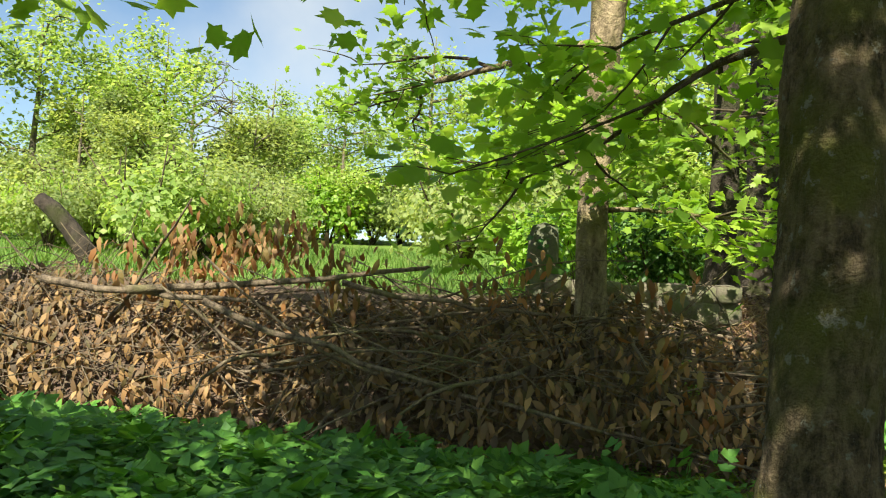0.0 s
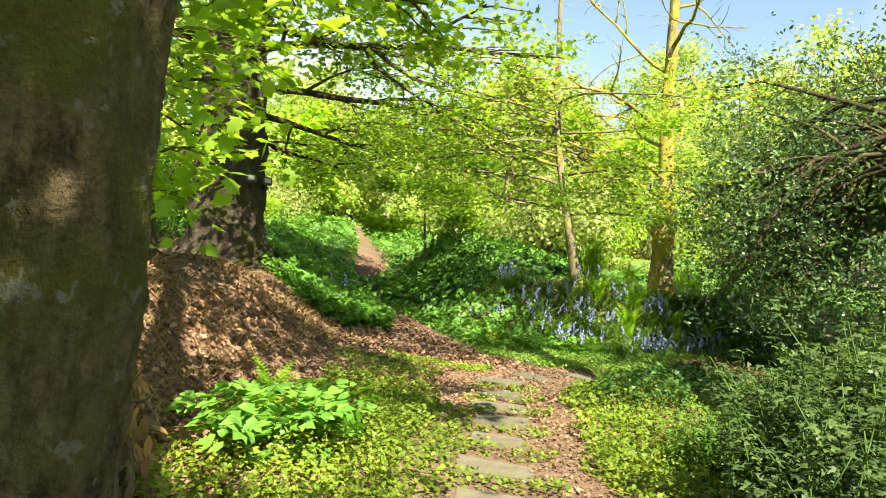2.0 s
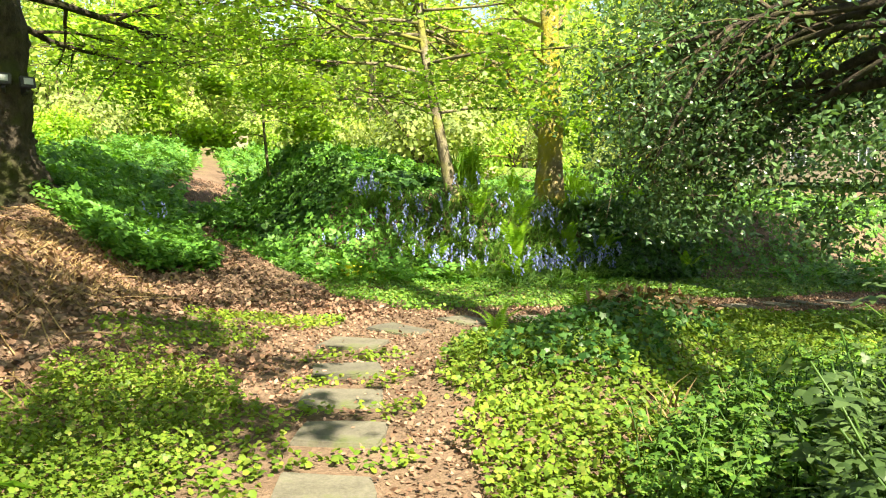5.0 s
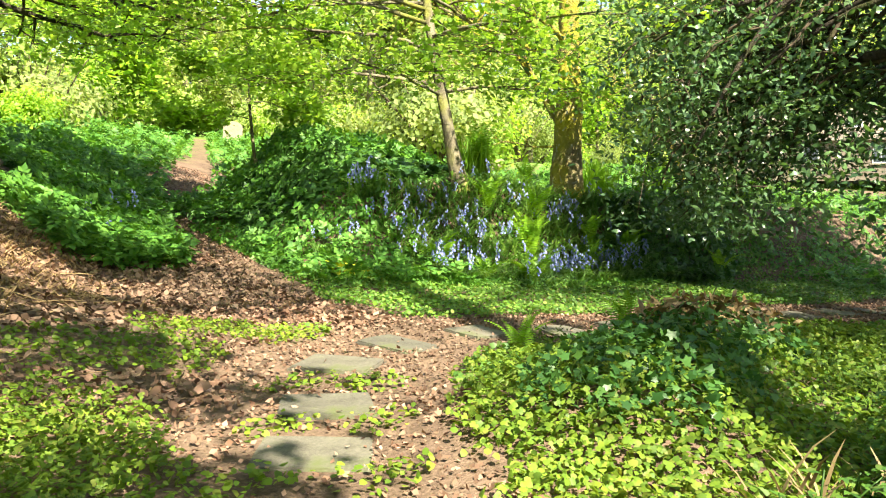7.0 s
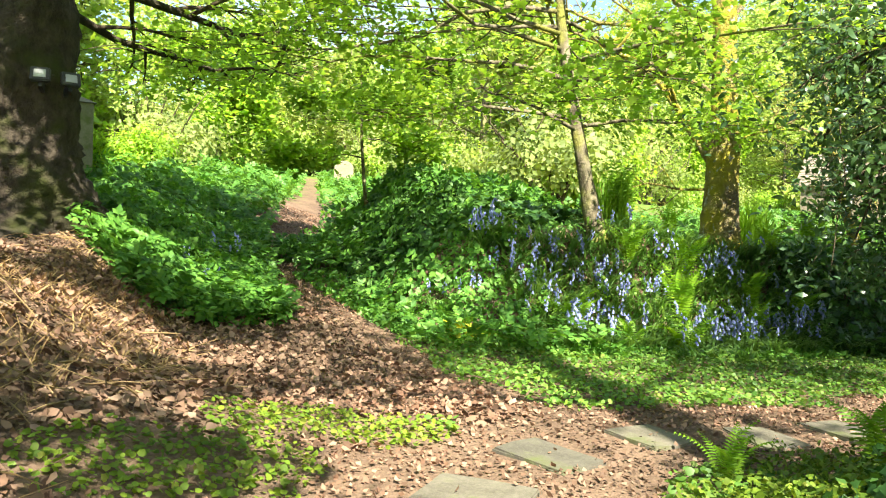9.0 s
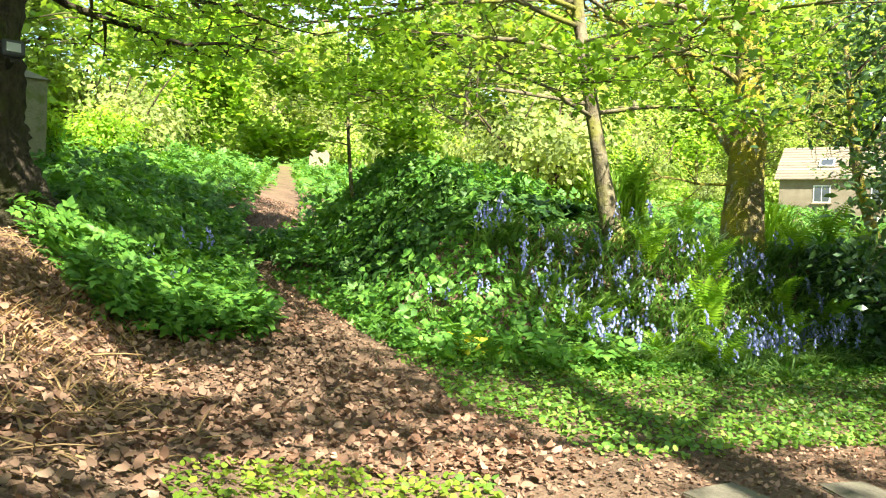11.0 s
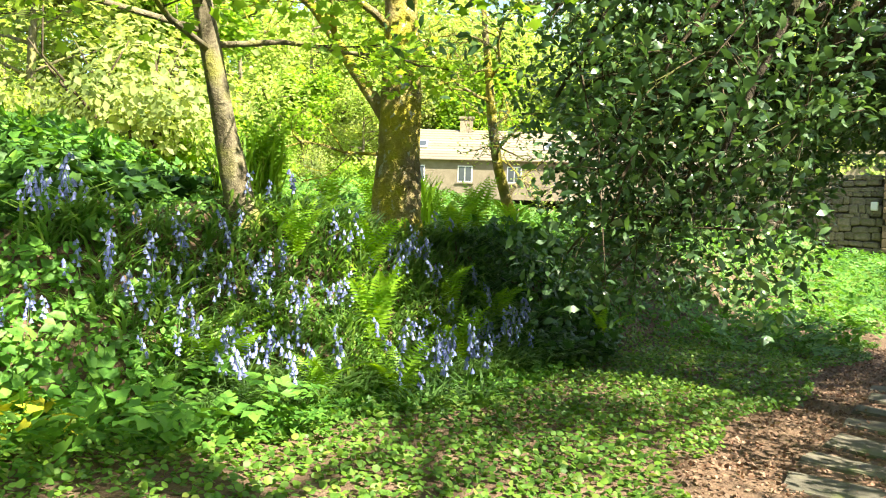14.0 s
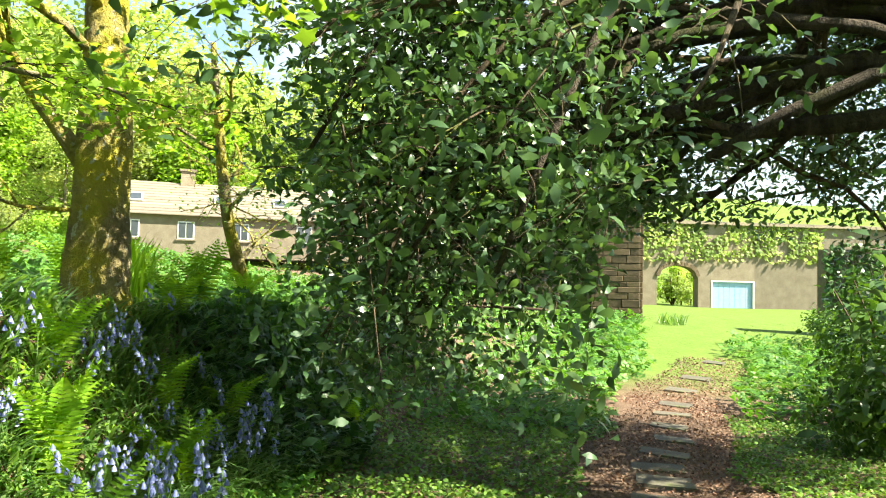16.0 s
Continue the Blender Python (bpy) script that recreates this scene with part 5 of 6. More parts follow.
def arch_building():
    """Stone range across the lawn with a round-headed passage and a pale blue garage door. Local x runs along the front, -y faces the lawn."""
    root = thing("coach_house", (0, 0, 0), "stone coach house with an archway and creeper on its wall", "building")
    H, T = 6.2, 0.9
    a0, a1, gx0, gx1 = 5.0, 8.2, 9.2, 12.6
    bm = bmesh.new()

    def wall_piece(x0, x1, z0, z1):
        part("wall", box_bm(x0, x1, 0, T, z0, z1), M_WALLF, root)

    wall_piece(-14, a0, -0.5, H)
    wall_piece(a1, gx0, -0.5, H)
    wall_piece(gx0, gx1, 2.0, H)
    wall_piece(gx1, 26, -0.5, H)
    n = 14
    c, rr = (a0 + a1) / 2, (a1 - a0) / 2
    spring, rise = 2.1, 0.95
    xs = [a0 + (a1 - a0) * i / n for i in range(n + 1)]
    arc = [spring + rise * math.sqrt(max(0, 1 - ((q - c) / rr) ** 2)) for q in xs]
    for i in range(n):
        q = [bm.verts.new((xs[i + k], yy, zz)) for yy in (0, T) for k, zz in ((0, arc[i]), (1, arc[i + 1]), (1, H), (0, H))]
        for fc in ((0, 1, 2, 3), (7, 6, 5, 4), (0, 4, 5, 1)):
            bm.faces.new([q[j] for j in fc])
    bmesh.ops.remove_doubles(bm, verts=bm.verts, dist=0.001)
    bmesh.ops.recalc_face_normals(bm, faces=bm.faces)
    part("arch_wall", bm, M_WALLF, root)
    for i in range(n):
        bm = bmesh.new()
        ang = math.atan2(arc[i + 1] - arc[i], xs[i + 1] - xs[i])
        block(bm, math.hypot(arc[i + 1] - arc[i], xs[i + 1] - xs[i]) * 0.97, 0.2, 0.3, 0.02, R, 0.0)
        ob = part("voussoir", bm, M_STONE, root)
        ob.matrix_basis = Matrix.Translation(((xs[i] + xs[i + 1]) / 2, -0.02, (arc[i] + arc[i + 1]) / 2 + 0.15)) @ Matrix.Rotation(-ang, 4, "Y")
    g = part("garage_door", box_bm(gx0 + 0.12, gx1 - 0.12, 0.15, 0.22, -0.1, 1.9), M_BLUE, root, "pale blue garage door")
    for j in range(7):
        xx = gx0 + 0.2 + j * (gx1 - gx0 - 0.4) / 7
        part("board", box_bm(xx + 0.01, xx + (gx1 - gx0 - 0.4) / 7 - 0.01, 0.125, 0.147, -0.05, 1.85), M_BLUE, g)
    f = part("door_frame", box_bm(gx0, gx0 + 0.12, -0.03, 0.2, -0.1, 2.0), M_WHITE, root, "white door frame")
    part("door_frame", box_bm(gx1 - 0.12, gx1, -0.03, 0.2, -0.1, 2.0), M_WHITE, root, "white door frame")
    part("door_frame", box_bm(gx0 + 0.121, gx1 - 0.121, -0.03, 0.2, 1.9, 2.0), M_WHITE, root, "white door frame")
    part("roof", box_bm(-14.4, 26.4, -0.3, 1.4, H, H + 0.25), M_SLATE, root)
    k = 4200
    px = np.stack([rng.uniform(-14, 18, k), np.full(k, -0.06) - rng.uniform(0, 0.1, k), rng.uniform(0, 1, k) ** 0.7 * 3.6 + 2.9], 1)
    keep = (waves(px[:, 0] * 0.35, px[:, 2] * 0.4, 2) > -0.35) & (px[:, 2] > 3.4)
    px = px[keep]
    v, f = scatter(T_IVY, px, np.array([[0, -1, 0.5]]) + rng.normal(size=px.shape) * 0.4, rng.uniform(0.15, 0.32, len(px)))
    tagged(obj("creeper", np_mesh("creeper", v, f), M_WOODS, root, "green creeper on the upper wall"), kind="stuff")
    return root


ab = arch_building()
ab.matrix_basis = pose(67.0, -3.5, 0, 0, 0, 24) @ pose(-67.0, 3.5, 0) @ pose(67.5, -0.3, 0.62, 0, 0, math.degrees(math.atan2(-7.45 + 0.3, 65.91 - 67.5))) @ pose(-5.0, 0, 0)


# ---- gatepost and lamps ----
def gatepost():
    root = thing("gatepost", (6.35, 20.4, zl(6.35, 20.4) - 0.2), "square lichened stone gatepost with a pyramid cap", "gatepost")
    part("shaft", box_bm(-0.42, 0.42, -0.42, 0.42, 0, 1.75), M_POST, root)
    bm = bmesh.new()
    bmesh.ops.create_cone(bm, segments=4, radius1=0.66, radius2=0.06, depth=0.22, cap_ends=True, matrix=Matrix.Translation((0, 0, 1.862)) @ pose(0, 0, 0, 0, 0, 45))
    part("cap", bm, M_POST, root)


gatepost()


# ---- mound, bank and foreground growth ----
x, y = spots(16000, 8.8, 14.6, 13.2, 19, lambda x, y: (((x - 11.7) / 2.9) ** 2 + ((y - 16.2) / 2.7) ** 2 < 1 + 0.2 * waves(x, y)) & (along(TRAIL, x, y) > 0.6), rng)
cover("mound_ivy", "glossy dark ivy and bramble covering the mound", x, y, T_IVY, rng.uniform(0.09, 0.17, len(x)), rng.uniform(0.0, 0.16, len(x)) + 0.06 * waves(x, y, 6), M_IVY, 0.5)
x, y = spots(5200, 9.2, 14.6, 14.0, 19, lambda x, y: ((x - 11.7) / 2.6) ** 2 + ((y - 16.9) / 2.2) ** 2 < 1, rng)
cover("mound_herbs", "fresh herbs growing over the mound's top", x, y, T_ELDER, rng.uniform(0.14, 0.26, len(x)), rng.uniform(0.1, 0.3, len(x)), M_HERB, 0.5)
x, y = spots(34000, 9.0, 17.5, 10.8, 16, lambda x, y: (side_of(EAST, x, y) > -0.6 - 0.3 * waves(x, y, 8)) & (side_of(EAST, x, y) < 2.4) & ((side_of(EAST, x, y) < 0.1) | (x < 10.8) | (x > 14.7) | (rng.uniform(0, 1, len(x)) < 0.3)), rng)
cover("bank_cover", "mixed low leaves on the bluebell bank", x, y, T_TRI, rng.uniform(0.05, 0.1, len(x)), rng.uniform(0.0, 0.08, len(x)), M_HERB, 0.6)
x, y = spots(16000, 11.5, 34, 10.5, 25, lambda x, y: (side_of(EAST, x, y) > 2.2) & (((x - 13.6) / 0.9) ** 2 + ((y - 14.0) / 0.7) ** 2 > 1) & (((x - 11.7) / 2.6) ** 2 + ((y - 16.2) / 2.4) ** 2 > 1), rng)
cover("bank_herbs", "sunlit bright green herbs on top of the bank", x, y, T_ELDER, rng.uniform(0.14, 0.28, len(x)), rng.uniform(0.0, 0.34, len(x)), M_HERB, 0.45)
x, y = spots(900, 12.4, 14.6, 13.2, 14.8, lambda x, y: ((x - 13.6) / 1.0) ** 2 + ((y - 14.0) / 0.8) ** 2 < 1, rng)
cover("bank_litter", "brown fallen leaves heaped on the bank", x, y, T_DIAM, rng.uniform(0.08, 0.16, len(x)), rng.uniform(0.0, 0.1, len(x)), M_LITTER, 0.5, "leaf litter")
x, y = spots(9000, -6, 1.75, 1.3, 4.9, lambda x, y: (y < 4.75) & (y > 1.5 + 0.0 * x), rng)
hgt = np.clip(0.42 - 0.07 * x + 0.05 * waves(x, y, 3), 0.16, 0.62) * np.clip((5.3 - y) / 2.2, 0.4, 1)
cover("foreground_herbs", "lush shaded green herbs with jagged divided leaves", x, y, T_ELDER, rng.uniform(0.15, 0.27, len(x)), hgt * rng.uniform(0.25, 1.0, len(x)), M_HERB, 0.35)
# both herb sheets below wear M_VERGE, with its painted sunlit tone
x, y = spots(60000, 2.0, 8.5, 3.6, 8.8, lambda x, y: inside(x, y, [(4.2, 6.1, 1.0, 1.4), (3.4, 4.9, 1.1, 0.9), (5.2, 7.6, 0.6, 0.9)]) & (along(SLAB_LINE, x, y) > 0.6), rng)
cover("verge_herbs", "yellow-green herbs in painted sunlit tone along the path's verge", x, y, T_TRIR, rng.uniform(0.018, 0.04, len(x)), rng.uniform(0.02, 0.2, len(x)), M_VERGE, 0.5)
x, y = spots(42000, 5.2, 12.5, 3.4, 8.8, lambda x, y: (side_of(SLAB_LINE, x, y) < -0.75 - 0.3 * waves(x, y, 9)) & (y > 3.8 - 0.1 * x + 0.4 * waves(x, y, 2)) & (y < 8.4), rng)
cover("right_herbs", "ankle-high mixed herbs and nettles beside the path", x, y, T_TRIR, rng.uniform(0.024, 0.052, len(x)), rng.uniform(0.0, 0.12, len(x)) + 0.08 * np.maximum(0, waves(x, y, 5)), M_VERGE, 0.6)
x, y = spots(9000, 6.6, 11.0, 5.6, 8.2, lambda x, y: (bump_at(x, y, 9.1, 7.0, 1.7, 0.7, 0.35, 2.5) + 0.55 * bump_at(x, y, 7.6, 6.6, 0.7, 0.8)) > 0.55 + 0.3 * waves(x * 2, y * 2, 3), rng)
cover("wall_ivy", "ivy over the remains of a low wall", x, y, T_IVY, rng.uniform(0.03, 0.065, len(x)), rng.uniform(0.04, 0.22, len(x)), M_IVY, 0.7)
x, y = spots(5000, 13.6, 17.2, 10.4, 12.4, lambda x, y: ((x - 15.3) / 1.5) ** 2 + ((y - 11.4) / 0.8) ** 2 < 1, rng)
cover("bramble", "dark bramble thicket in the shade of the evergreen", x, y, T_IVY, rng.uniform(0.06, 0.12, len(x)), rng.uniform(0.03, 0.3, len(x)) * (1 - 0.6 * ((x - 15.3) / 1.5) ** 2), M_IVY, 0.7)

x, y = spots(22000, 4.5, 9.6, 13.2, 23, lambda x, y: (side_of(WEST, x, y) > -1.0) & (side_of(WEST, x, y) < 3.0) & (x > 6.6 - 0.3 * (y - 13)) & (along(TRAIL, x, y) > 0.5 + 0.5 * np.clip((13.2 - y) / 3, 0, 2)) & (np.hypot(x - 5.45, y - 15.7) > 1.2), rng)
cover("trail_herbs", "lush green herbs beside the woodland trail", x, y, T_ELDER, rng.uniform(0.13, 0.24, len(x)), rng.uniform(0.02, 0.36, len(x)), M_HERB, 0.4)

x, y = spots(15000, 4, 24, 19, 44, lambda x, y: (along(TRAIL, x, y) > 0.42) & (along(TRAIL, x, y) < 7) & (np.hypot(x - 6.35, y - 20.4) > 0.7), rng)
cover("upper_herbs", "tall pale green herbs crowding the top of the trail", x, y, T_ELDER, rng.uniform(0.2, 0.36, len(x)), rng.uniform(0.03, 0.6, len(x)), M_HERB, 0.45)
# broad-leaved seedlings in the near verge
x, y = spots(420, 2.73, 4.33, 4.84, 6.44, lambda x, y: inside(x, y, [(3.53, 5.64, 0.55, 0.5)]), rng)
cover("verge_seedlings", "shaded broad-leaved seedlings standing over the low verge", x, y, T_ELDER, rng.uniform(0.16, 0.26, len(x)), rng.uniform(0.12, 0.42, len(x)), M_HERB, 0.35)
# dead bracken on the far end of the low wall
x, y = spots(2600, 8.4, 11.2, 6.3, 8.2, lambda x, y: bump_at(x, y, 9.7, 7.3, 1.0, 0.5, 0.35, 2.5) > 0.35 + 0.2 * waves(x * 2, y * 2, 1), rng)
cover("dead_bracken", "withered brown bracken and bramble on the low wall", x, y, T_LANCE, rng.uniform(0.05, 0.12, len(x)), rng.uniform(0.08, 0.26, len(x)), M_DEAD, 0.9, "bracken")

# ---- dead stalks strewn over the bank ----
def strewn(n, seed):
    r = np.random.default_rng(seed)
    out = []
    while len(out) < n:
        x0, y0 = r.uniform(2.2, 6.8), r.uniform(5.2, 15)
        w = side_of(WEST, np.array([x0]), np.array([y0]))[0]
        if not -0.5 < w < 2.6:
            continue
        a, ln = r.uniform(0, 6.28), r.uniform(0.2, 0.8)
        t = np.linspace(0, 1, 4)
        px, py = x0 + math.cos(a) * ln * t, y0 + math.sin(a) * ln * t + 0.06 * np.sin(t * 3)
        pz = land(px, py) + 0.015 + r.uniform(0, 0.12) * t
        out.append(tube(np.stack([px, py, pz], 1), np.linspace(0.006, 0.002, 4) * r.uniform(0.7, 1.6), 4))
    return join(out)


tagged(obj("dead_stalks", np_mesh("dead_stalks", *strewn(380, 91)), M_STRAW), "bleached dead stalks strewn over the leafy bank", "dead stalks", kind="stuff")

# ---- tall bush by the path ----
def stem_bush(name, at, rx, ry, h, n_stems, material, label, seed, leaf=0.075):
    """Upright leafy stems from one footing, leaves in pairs up the stems."""
    r = np.random.default_rng(seed)
    root = thing(name, at, label, "shrub")
    tubes, pos, nor = [], [], []
    for i in range(n_stems):
        a, q = r.uniform(0, 6.28), math.sqrt(r.uniform(0, 1))
        x0, y0 = rx * q * math.cos(a), ry * q * math.sin(a)
        hh = h * r.uniform(0.55, 1.0) * (1 - 0.35 * q)
        lean = r.normal(size=2) * 0.18
        zb = zl(at[0] + x0, at[1] + y0) - at[2]
        t = np.linspace(0, 1, 6)
        pts = np.stack([x0 + lean[0] * hh * t ** 2, y0 + lean[1] * hh * t ** 2, zb + hh * t], 1)
        tubes.append(tube(pts, np.linspace(0.008, 0.003, 6), 4))
        k = int(hh * 85)
        tt = r.uniform(0.12, 1.0, k)
        p = np.stack([np.interp(tt, t, pts[:, c]) for c in range(3)], 1)
        out = r.normal(size=(k, 3)) * np.array([1, 1, 0.25])
        pos.append(p + unit(out) * 0.05)
        nor.append(np.array([[0, 0, 1.0]]) + out * 0.25 + r.normal(size=(k, 3)) * 0.25)
    v, f = join(tubes)
    obj("stalk", np_mesh("stalk", v, f), M_DARK, root)
    pos, nor = np.concatenate(pos), np.concatenate(nor)
    v, f = scatter(T_TRIO, pos, nor, leaf * r.uniform(0.6, 1.3, len(pos)), r=r)
    tagged(obj("foliage", np_mesh("foliage", v, f), material, root), kind="stuff")
    return root


# every other bush wears M_NETTLE with shade in its colour, the rest M_LOW
for i, (bx, by, rx, ry, h, n) in enumerate(((6.15, 3.4, 0.75, 0.55, 1.45, 170), (7.4, 4.7, 1.2, 0.6, 0.6, 130), (4.95, 2.55, 0.5, 0.4, 1.3, 60), (8.9, 4.9, 1.3, 0.8, 0.6, 110), (7.3, 3.9, 0.9, 0.5, 1.3, 120))):
    stem_bush("nettle_bush", (bx, by, zl(bx, by)), rx, ry, h, int(n * 1.3), M_NETTLE if i % 2 == 0 else M_LOW, "tall leafy herb bush crowding the path", 400 + i, 0.05)


# ---- ferns ----
frond_mesh = np_mesh("frond", *T_FROND)
frond_mesh.materials.append(M_FERN)


def fern(x, y, size, n, upright, seed, label="bright green fern with arching fronds"):
    r = np.random.default_rng(seed)
    root = thing("fern", (x, y, zl(x, y)), label, "fern", "ferns")
    for i in range(n):
        fr = obj("frond", frond_mesh, None, root)
        az = 360 * i / n + r.uniform(-15, 15)
        s = 1.15 * size * r.uniform(0.75, 1.1)
        fr.matrix_basis = pose(0, 0, 0, 0, 0, az) @ pose(0, 0.02, 0, min(78, upright + 24) + r.uniform(-12, 10), r.uniform(-12, 12), 0) @ Matrix.Scale(s, 4)
    return root


FERNS = [(12.55, 11.95, 0.75, 11, 48), (13.25, 11.5, 0.62, 10, 42), (12.1, 11.45, 0.6, 9, 25), (12.9, 13.45, 0.95, 12, 58), (13.2, 13.7, 0.9, 10, 58), (15.0, 13.5, 0.8, 11, 50), (15.5, 13.1, 0.8, 10, 45), (14.75, 12.3, 0.6, 9, 35), (13.75, 11.85, 0.55, 9, 40),
         (14.3, 11.6, 0.5, 8, 30), (16.6, 12.9, 0.8, 10, 50), (11.1, 12.3, 0.6, 9, 30), (9.3, 7.75, 0.42, 8, 40), (8.5, 8.1, 0.34, 7, 40), (3.75, 6.75, 0.5, 9, 55), (15.9, 10.9, 0.5, 8, 35), (17.8, 11.6, 0.7, 9, 45), (12.3, 12.6, 0.6, 9, 40), (11.5, 11.75, 0.45, 8, 30), (14.0, 13.5, 0.7, 10, 48), (16.2, 12.2, 0.6, 9, 40), (13.0, 12.3, 0.6, 9, 45)]
for i, (fx, fy, s, n, up) in enumerate(FERNS):
    fern(fx, fy, s, n, up, 500 + i)


# ---- bluebells ----
def bluebell_meshes(seed):
    r = np.random.default_rng(seed)
    n = 30
    a = r.uniform(0, 6.28, n)
    fwd = np.stack([np.cos(a), np.sin(a), r.uniform(0.5, 1.6, n)], 1)
    up = np.stack([-np.cos(a), -np.sin(a), np.full(n, 1.0)], 1)
    leaves = scatter((T_STRIP[0] * np.array([1.2, 1, 2.2]), T_STRIP[1]), r.normal(size=(n, 3)) * np.array([0.07, 0.07, 0]), up, r.uniform(0.25, 0.42, n), fwd, r)
    stems, bells = [], []
    for i in range(r.integers(2, 5)):
        p0 = np.array([*r.normal(size=2) * 0.07, 0])
        d = np.array([*r.normal(size=2) * 0.12, 1.0])
        h = r.uniform(0.34, 0.54)
        t = np.linspace(0, 1, 5)[:, None]
        bend = np.array([*r.normal(size=2), 0]) * 0.06
        pts = p0 + d * h * t + bend * t ** 3
        stems.append(tube(pts, np.linspace(0.005, 0.003, 5), 4))
        for j in range(9):
            q = 0.62 + 0.38 * j / 8
            c = p0 + d * h * q + bend * q ** 3
            o = unit(r.normal(size=(1, 3)) * np.array([1, 1, 0.2]))[0] * 0.025
            m = c + o
            e = 0.011
            v = np.array([m + (0, 0, 0.014)] + [m + np.array([math.cos(w) * e, math.sin(w) * e, -0.004]) for w in (0, 1.57, 3.14, 4.71)] + [m + np.array([math.cos(w) * e * 1.6, math.sin(w) * e * 1.6, -0.022]) for w in (0, 1.57, 3.14, 4.71)])
            f = [(0, 1, 2), (0, 2, 3), (0, 3, 4), (0, 4, 1)] + [q2 for k in range(4) for q2 in ((1 + k, 5 + k, 1 + (k + 1) % 4), (1 + (k + 1) % 4, 5 + k, 5 + (k + 1) % 4))]
            bells.append((v, np.array(f)))
    ms = []
    for nm, g, m in (("leaf_tuft", leaves, M_BLADE), ("stalk", join(stems), M_BLADE), ("flower_head", join(bells), M_BELL)):
        me = np_mesh(nm, *g)
        me.materials.append(m)
        ms.append((nm, me))
    return ms


bell_kinds = [bluebell_meshes(600 + i) for i in range(6)]
rb = np.random.default_rng(88)
BELLS = [(10.7, 12.45), (10.9, 12.6), (11.5, 12.55), (11.6, 12.75), (11.75, 12.45), (11.35, 12.2)]
for i in range(66):
    t = rb.uniform(0, 1)
    bx = 10.4 + 4.2 * t
    by = 12.15 - 0.28 * (bx - 10.8) + rb.uniform(-0.25, 1.15)
    BELLS.append((bx, by))
BELLS += [(12.1, 11.1), (12.4, 10.95), (11.9, 11.25), (7.3, 15.0), (7.5, 14.4), (8.2, 16.2), (9.8, 13.2), (10.1, 12.9)]
for i, (bx, by) in enumerate(BELLS):
    root = thing("bluebell_clump", (bx, by, zl(bx, by)), "clump of flowering bluebells with strap leaves", "bluebells", "bluebells on the bank")
    root.rotation_euler = (0, 0, rb.uniform(0, 6.28))
    s = rb.uniform(0.75, 1.15)
    root.scale = (s, s, s)
    for nm, me in bell_kinds[i % 6]:
        tagged(obj(nm, me, None, root), kind="stuff")

n = 4200
bx = rb.uniform(10.6, 15.0, n)
by = 12.1 - 0.26 * (bx - 10.8) + rb.uniform(-0.25, 1.3, n)
a = rb.uniform(0, 6.28, n)
v, f = scatter((T_STRIP[0] * np.array([1.2, 1, 2.2]), T_STRIP[1]), np.stack([bx, by, land(bx, by)], 1), np.stack([-np.cos(a), -np.sin(a), np.ones(n)], 1), rb.uniform(0.28, 0.5, n), np.stack([np.cos(a), np.sin(a), rb.uniform(0.6, 1.6, n)], 1))
tagged(obj("strap_leaves", np_mesh("strap_leaves", v, f), M_BLADE), "arching strap leaves between the bluebells", "bluebell leaves", kind="stuff")

# ---- grasses ----
def tufts(name, label, x, y, size, material, lean=0.5, category="grass"):
    n = len(x)
    pos = np.stack([x, y, land(x, y) - 0.01], 1)
    a = rng.uniform(0, 6.28, n)
    fwd = np.stack([np.cos(a) * lean, np.sin(a) * lean, np.ones(n)], 1)
    v, f = scatter(T_STRIP, pos, np.stack([-np.cos(a), -np.sin(a), np.full(n, lean)], 1), size, fwd)
    return tagged(obj(name, np_mesh(name, v, f), material), label, category, kind="stuff")


x, y = spots(15000, 2.3, 6.8, 5.2, 14, lambda x, y: (side_of(WEST, x, y) > 0.1 - 0.5 * waves(x, y, 3)) & (side_of(WEST, x, y) < 2.4) & (waves(x, y, 7) > -0.2), rng)
tufts("dry_grass", "bleached dry grass and stalks on the bank", x, y, rng.uniform(0.12, 0.32, len(x)), M_STRAW, 1.5)
x, y = spots(2000, 6.2, 9.6, 4.6, 8.2, lambda x, y: inside(x, y, [(7.3, 5.3, 0.4, 0.3)]), rng)
tufts("tall_grass", "yellowing tall grass beside the path", x, y, rng.uniform(0.2, 0.42, len(x)), M_STRAW, 0.5)
x, y = spots(26000, -14, 3.2, 7.4, 26, lambda x, y: side_of(WEST, x, y) > 2.4, rng)
tufts("meadow_grass", "sunlit meadow grass", x, y, rng.uniform(0.12, 0.32, len(x)), M_GRASS, 0.6)
x, y = spots(3500, 12, 17.5, 12.2, 15, lambda x, y: side_of(EAST, x, y) > 1.2, rng)
tufts("bank_grass", "long grass on the bank under the trees", x, y, rng.uniform(0.1, 0.2, len(x)), M_GRASS, 0.6)
x, y = spots(20000, 21, 40, -12, 8, lambda x, y: (side_of(SLAB_LINE, x, y) < 50) & (along([(24, 5.9), (33, 3.4), (40, 2)], x, y) > 0.5), rng)
tufts("lawn_grass", "short mown lawn grass", x, y, rng.uniform(0.04, 0.09, len(x)), M_GRASS, 0.8)
x, y = spots(260, 8.9, 10.6, 11.9, 12.9, lambda x, y: ((x - 9.75) / 0.3) ** 2 + ((y - 12.4) / 0.3) ** 2 < 1, rng)
cover("yellow_herb", "yellowing herb at the foot of the bank", x, y, T_TRI, rng.uniform(0.07, 0.12, len(x)), rng.uniform(0.03, 0.2, len(x)), M_YELLOW, 0.5)


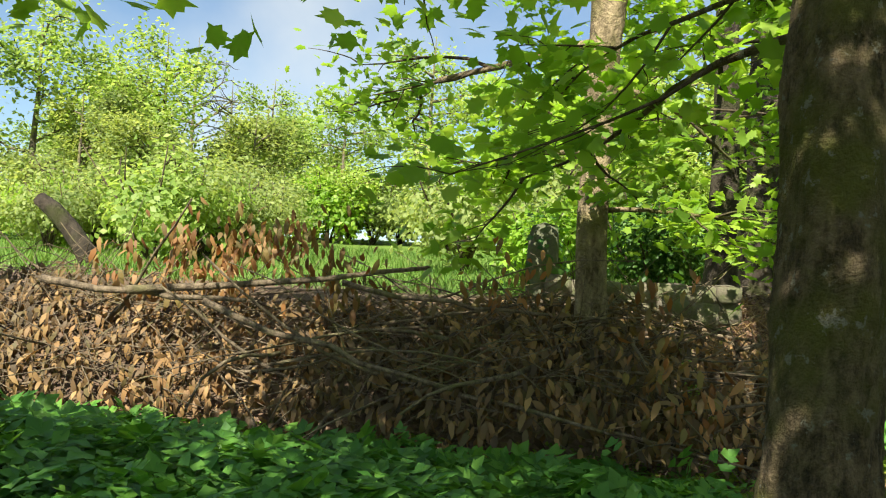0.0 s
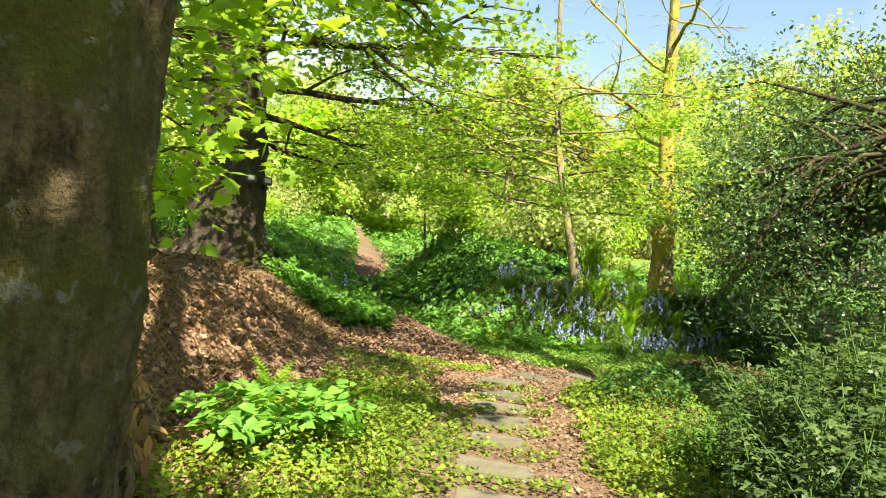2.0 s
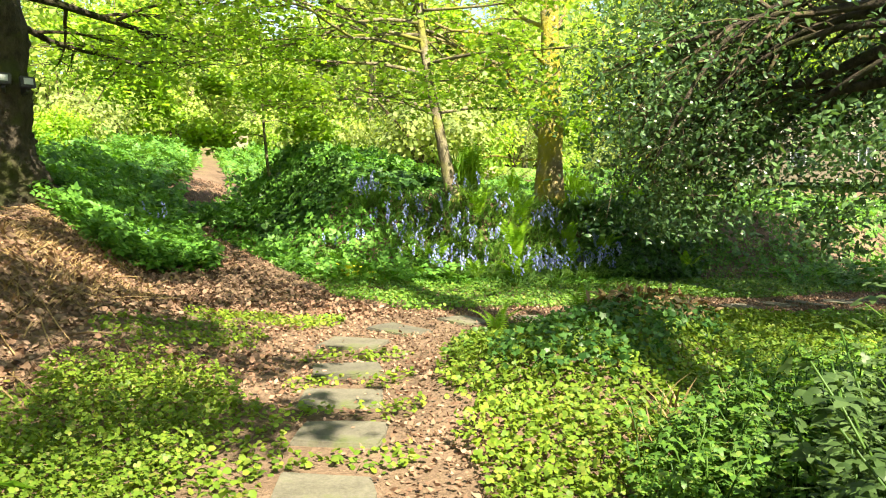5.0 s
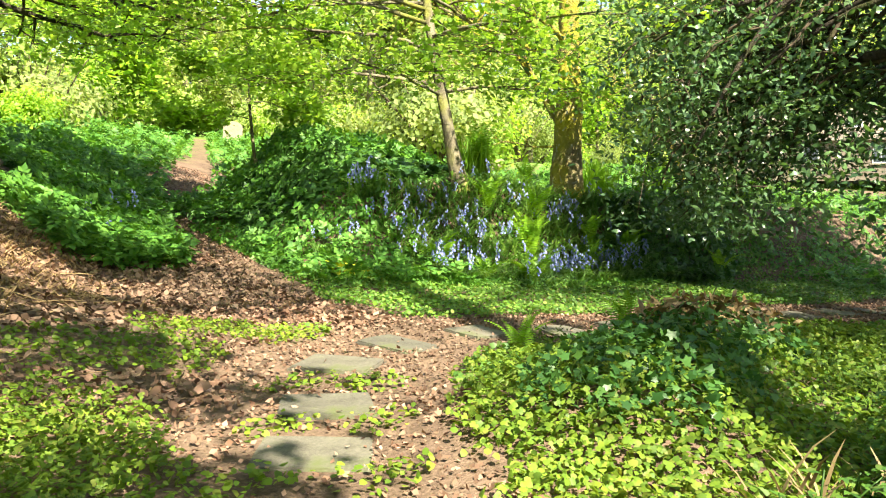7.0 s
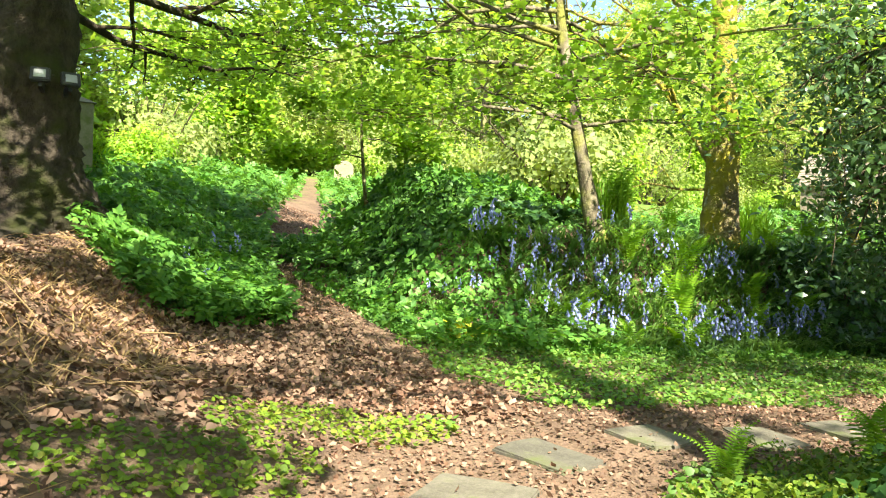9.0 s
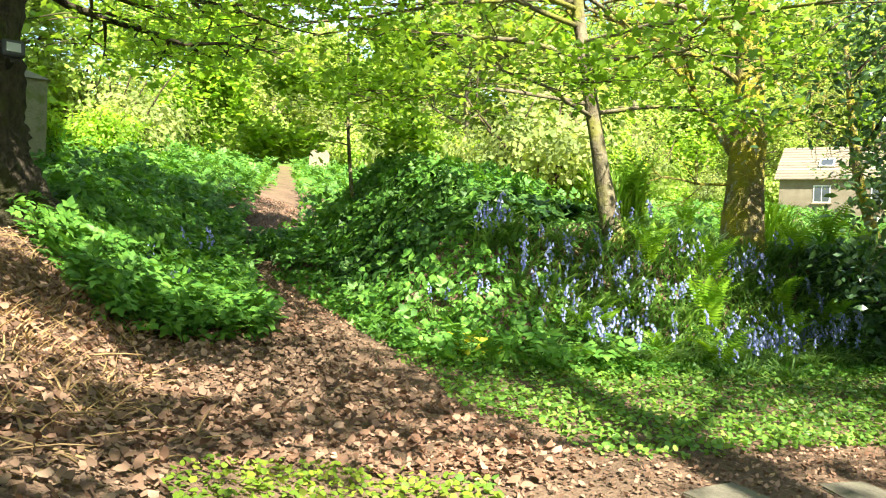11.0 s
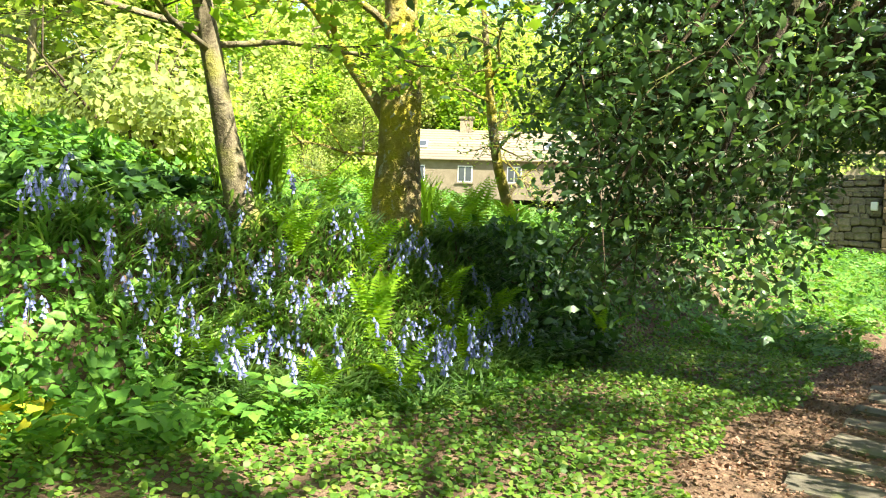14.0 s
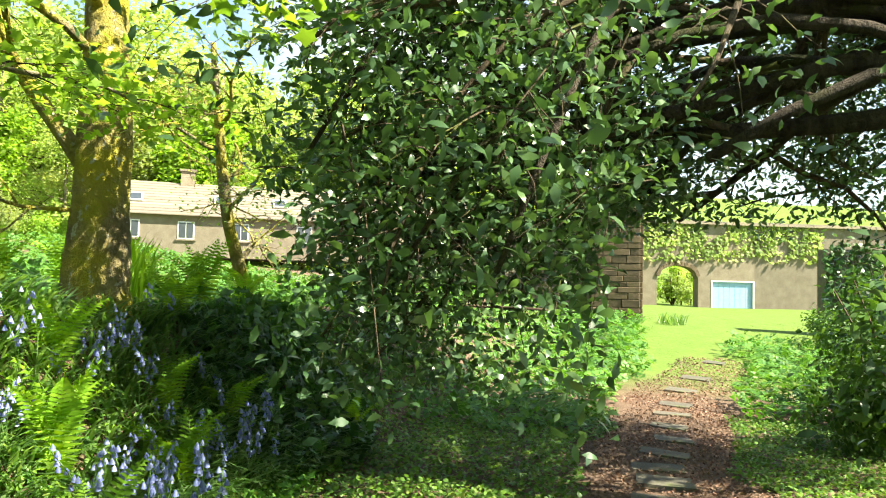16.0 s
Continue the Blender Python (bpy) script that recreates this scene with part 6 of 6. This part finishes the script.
# upright pale stems beside the bank trees, and a clump of long leaves at the foot of the pier
x, y = spots(2600, 12.3, 16.6, 12.8, 14.4, lambda x, y: inside(x, y, [(12.75, 13.55, 0.35, 0.3), (15.5, 13.3, 0.5, 0.35), (14.95, 12.75, 0.25, 0.25)]), rng)
tufts("upright_stems", "stand of upright pale green stems beside the trunks", x, y, rng.uniform(0.45, 0.85, len(x)), M_FERN, 0.2, "horsetail")
x, y = spots(500, 31.6, 33.4, 4.0, 5.4, lambda x, y: ((x - 32.4) / 0.6) ** 2 + ((y - 4.7) / 0.45) ** 2 < 1, rng)
tufts("iris_clump", "clump of long blue-green blades at the pier's foot", x, y, rng.uniform(0.28, 0.5, len(x)), M_BLADE, 0.5, "iris")


# ---- lamps on the great trunk ----
def flood_lamp(at, turn, label):
    root = thing("flood_lamp", at, label, "outdoor lamp", "lamps on the trunk")
    root.rotation_euler = (radians(-15), 0, radians(turn))
    bm = box_bm(-0.1, 0.1, -0.03, 0.04, -0.08, 0.08)
    bmesh.ops.bevel(bm, geom=bm.edges[:], offset=0.012, segments=2, affect="EDGES")
    part("housing", bm, M_BLACK, root)
    part("lens", box_bm(-0.06, 0.06, -0.038, -0.031, -0.045, 0.045), M_LENS, root, "pale glass front")
    part("bracket", box_bm(-0.02, 0.02, 0.041, 0.22, -0.12, -0.03), M_BLACK, root)


flood_lamp((5.98, 14.93, 3.18), 10, "small black floodlight fixed to the trunk")
flood_lamp((5.68, 14.93, 3.2), -12, "small black floodlight fixed to the trunk")


# ---- stones about the place ----
def rock_mesh(seed, sx, sy, sz):
    r = np.random.default_rng(seed)
    bm = bmesh.new()
    bmesh.ops.create_icosphere(bm, subdivisions=2, radius=1.0)
    for v in bm.verts:
        p = v.co.copy()
        p = Vector([math.copysign(abs(c) ** 0.42, c) for c in p])
        p *= 1 + 0.16 * noise.noise(p * 1.5 + Vector((seed, 0, 0)))
        v.co = (p.x * sx / 2, p.y * sy / 2, p.z * sz / 2)
    return bm_mesh("rock", bm, True)


wall_old = thing("wall_ruin", (1.75, 7.7, zl(1.75, 7.7) - 0.05), "tumbled mossy stones of an old field wall", "wall", kind="structure")
for i in range(16):
    ob = obj("stone", rock_mesh(700 + i, R.uniform(0.22, 0.42), 0.28, R.uniform(0.17, 0.28)), M_RUBBLE, wall_old)
    ob.location = (-0.85 + (i % 8) * 0.24 + R.uniform(-0.05, 0.05), R.uniform(-0.1, 0.1), 0.03 + 0.17 * (i // 8) + R.uniform(-0.03, 0.03))
post = thing("stone_post", (0.72, 7.9, zl(0.72, 7.9) - 0.1), "dark mossy stone stump standing in the field's edge", "stone post")
obj("stone", rock_mesh(731, 0.36, 0.3, 1.05), M_POST, post).location = (0, 0, 0.4)
px = rng.normal(size=(160, 3)) * np.array([0.17, 0.14, 0.28]) + np.array([0, 0, 0.6])
v, f = scatter(T_IVY, px, px - np.array([0, 0, 0.5]), rng.uniform(0.06, 0.1, 160))
tagged(obj("ivy", np_mesh("ivy", v, f), M_IVY, post), kind="stuff")
log = np.array([(-5.45, 9.2, zl(-5.45, 9.2) - 0.1), (-5.55, 9.2, 1.72), (-5.8, 9.2, 2.02), (-6.08, 9.2, 2.28), (-6.3, 9.2, 2.42)])
v, f = tube(log - log[0], [0.17, 0.14, 0.13, 0.12, 0.1], 10)
tagged(obj("dead_trunk", smooth_mesh(np_mesh("dead_trunk", v, f)), M_BARKD, at=log[0]), "leaning broken dead trunk at the field's edge", "dead tree")


def headstone(x, y, w, h, turn, label):
    bm = bmesh.new()
    n = 12
    prof = [(-w / 2, -0.2), (w / 2, -0.2), (w / 2, h * 0.75)] + [(w / 2 * math.cos(math.pi * i / n), h * 0.75 + h * 0.25 * math.sin(math.pi * i / n)) for i in range(1, n)] + [(-w / 2, h * 0.75)]
    a = [bm.verts.new((px, -0.07, pz)) for px, pz in prof]
    fc = bm.faces.new(a)
    e = bmesh.ops.extrude_face_region(bm, geom=[fc])
    bmesh.ops.translate(bm, vec=(0, 0.14, 0), verts=[g for g in e["geom"] if isinstance(g, bmesh.types.BMVert)])
    bmesh.ops.recalc_face_normals(bm, faces=bm.faces)
    ob = obj("headstone", bm_mesh("headstone", bm), M_WALLF)
    ob.matrix_basis = pose(x, y, zl(x, y), -4, 3, turn)
    return tagged(ob, label, "headstone")


headstone(18.9, 37.0, 0.85, 1.25, -30, "pale leaning stone slab at the top of the trail")
tomb = thing("stone_hut", (24.6, 26.3, zl(24.6, 26.3) - 0.2), "small pale stone block with a hipped stone cap", "stone monument")
part("body", box_bm(-0.5, 0.5, -0.5, 0.5, 0, 0.85), M_WALLF, tomb)
bm = bmesh.new()
bmesh.ops.create_cone(bm, segments=4, radius1=0.8, radius2=0.15, depth=0.25, cap_ends=True, matrix=Matrix.Translation((0, 0, 0.978)) @ pose(0, 0, 0, 0, 0, 45))
part("cap", bm, M_WALLF, tomb)
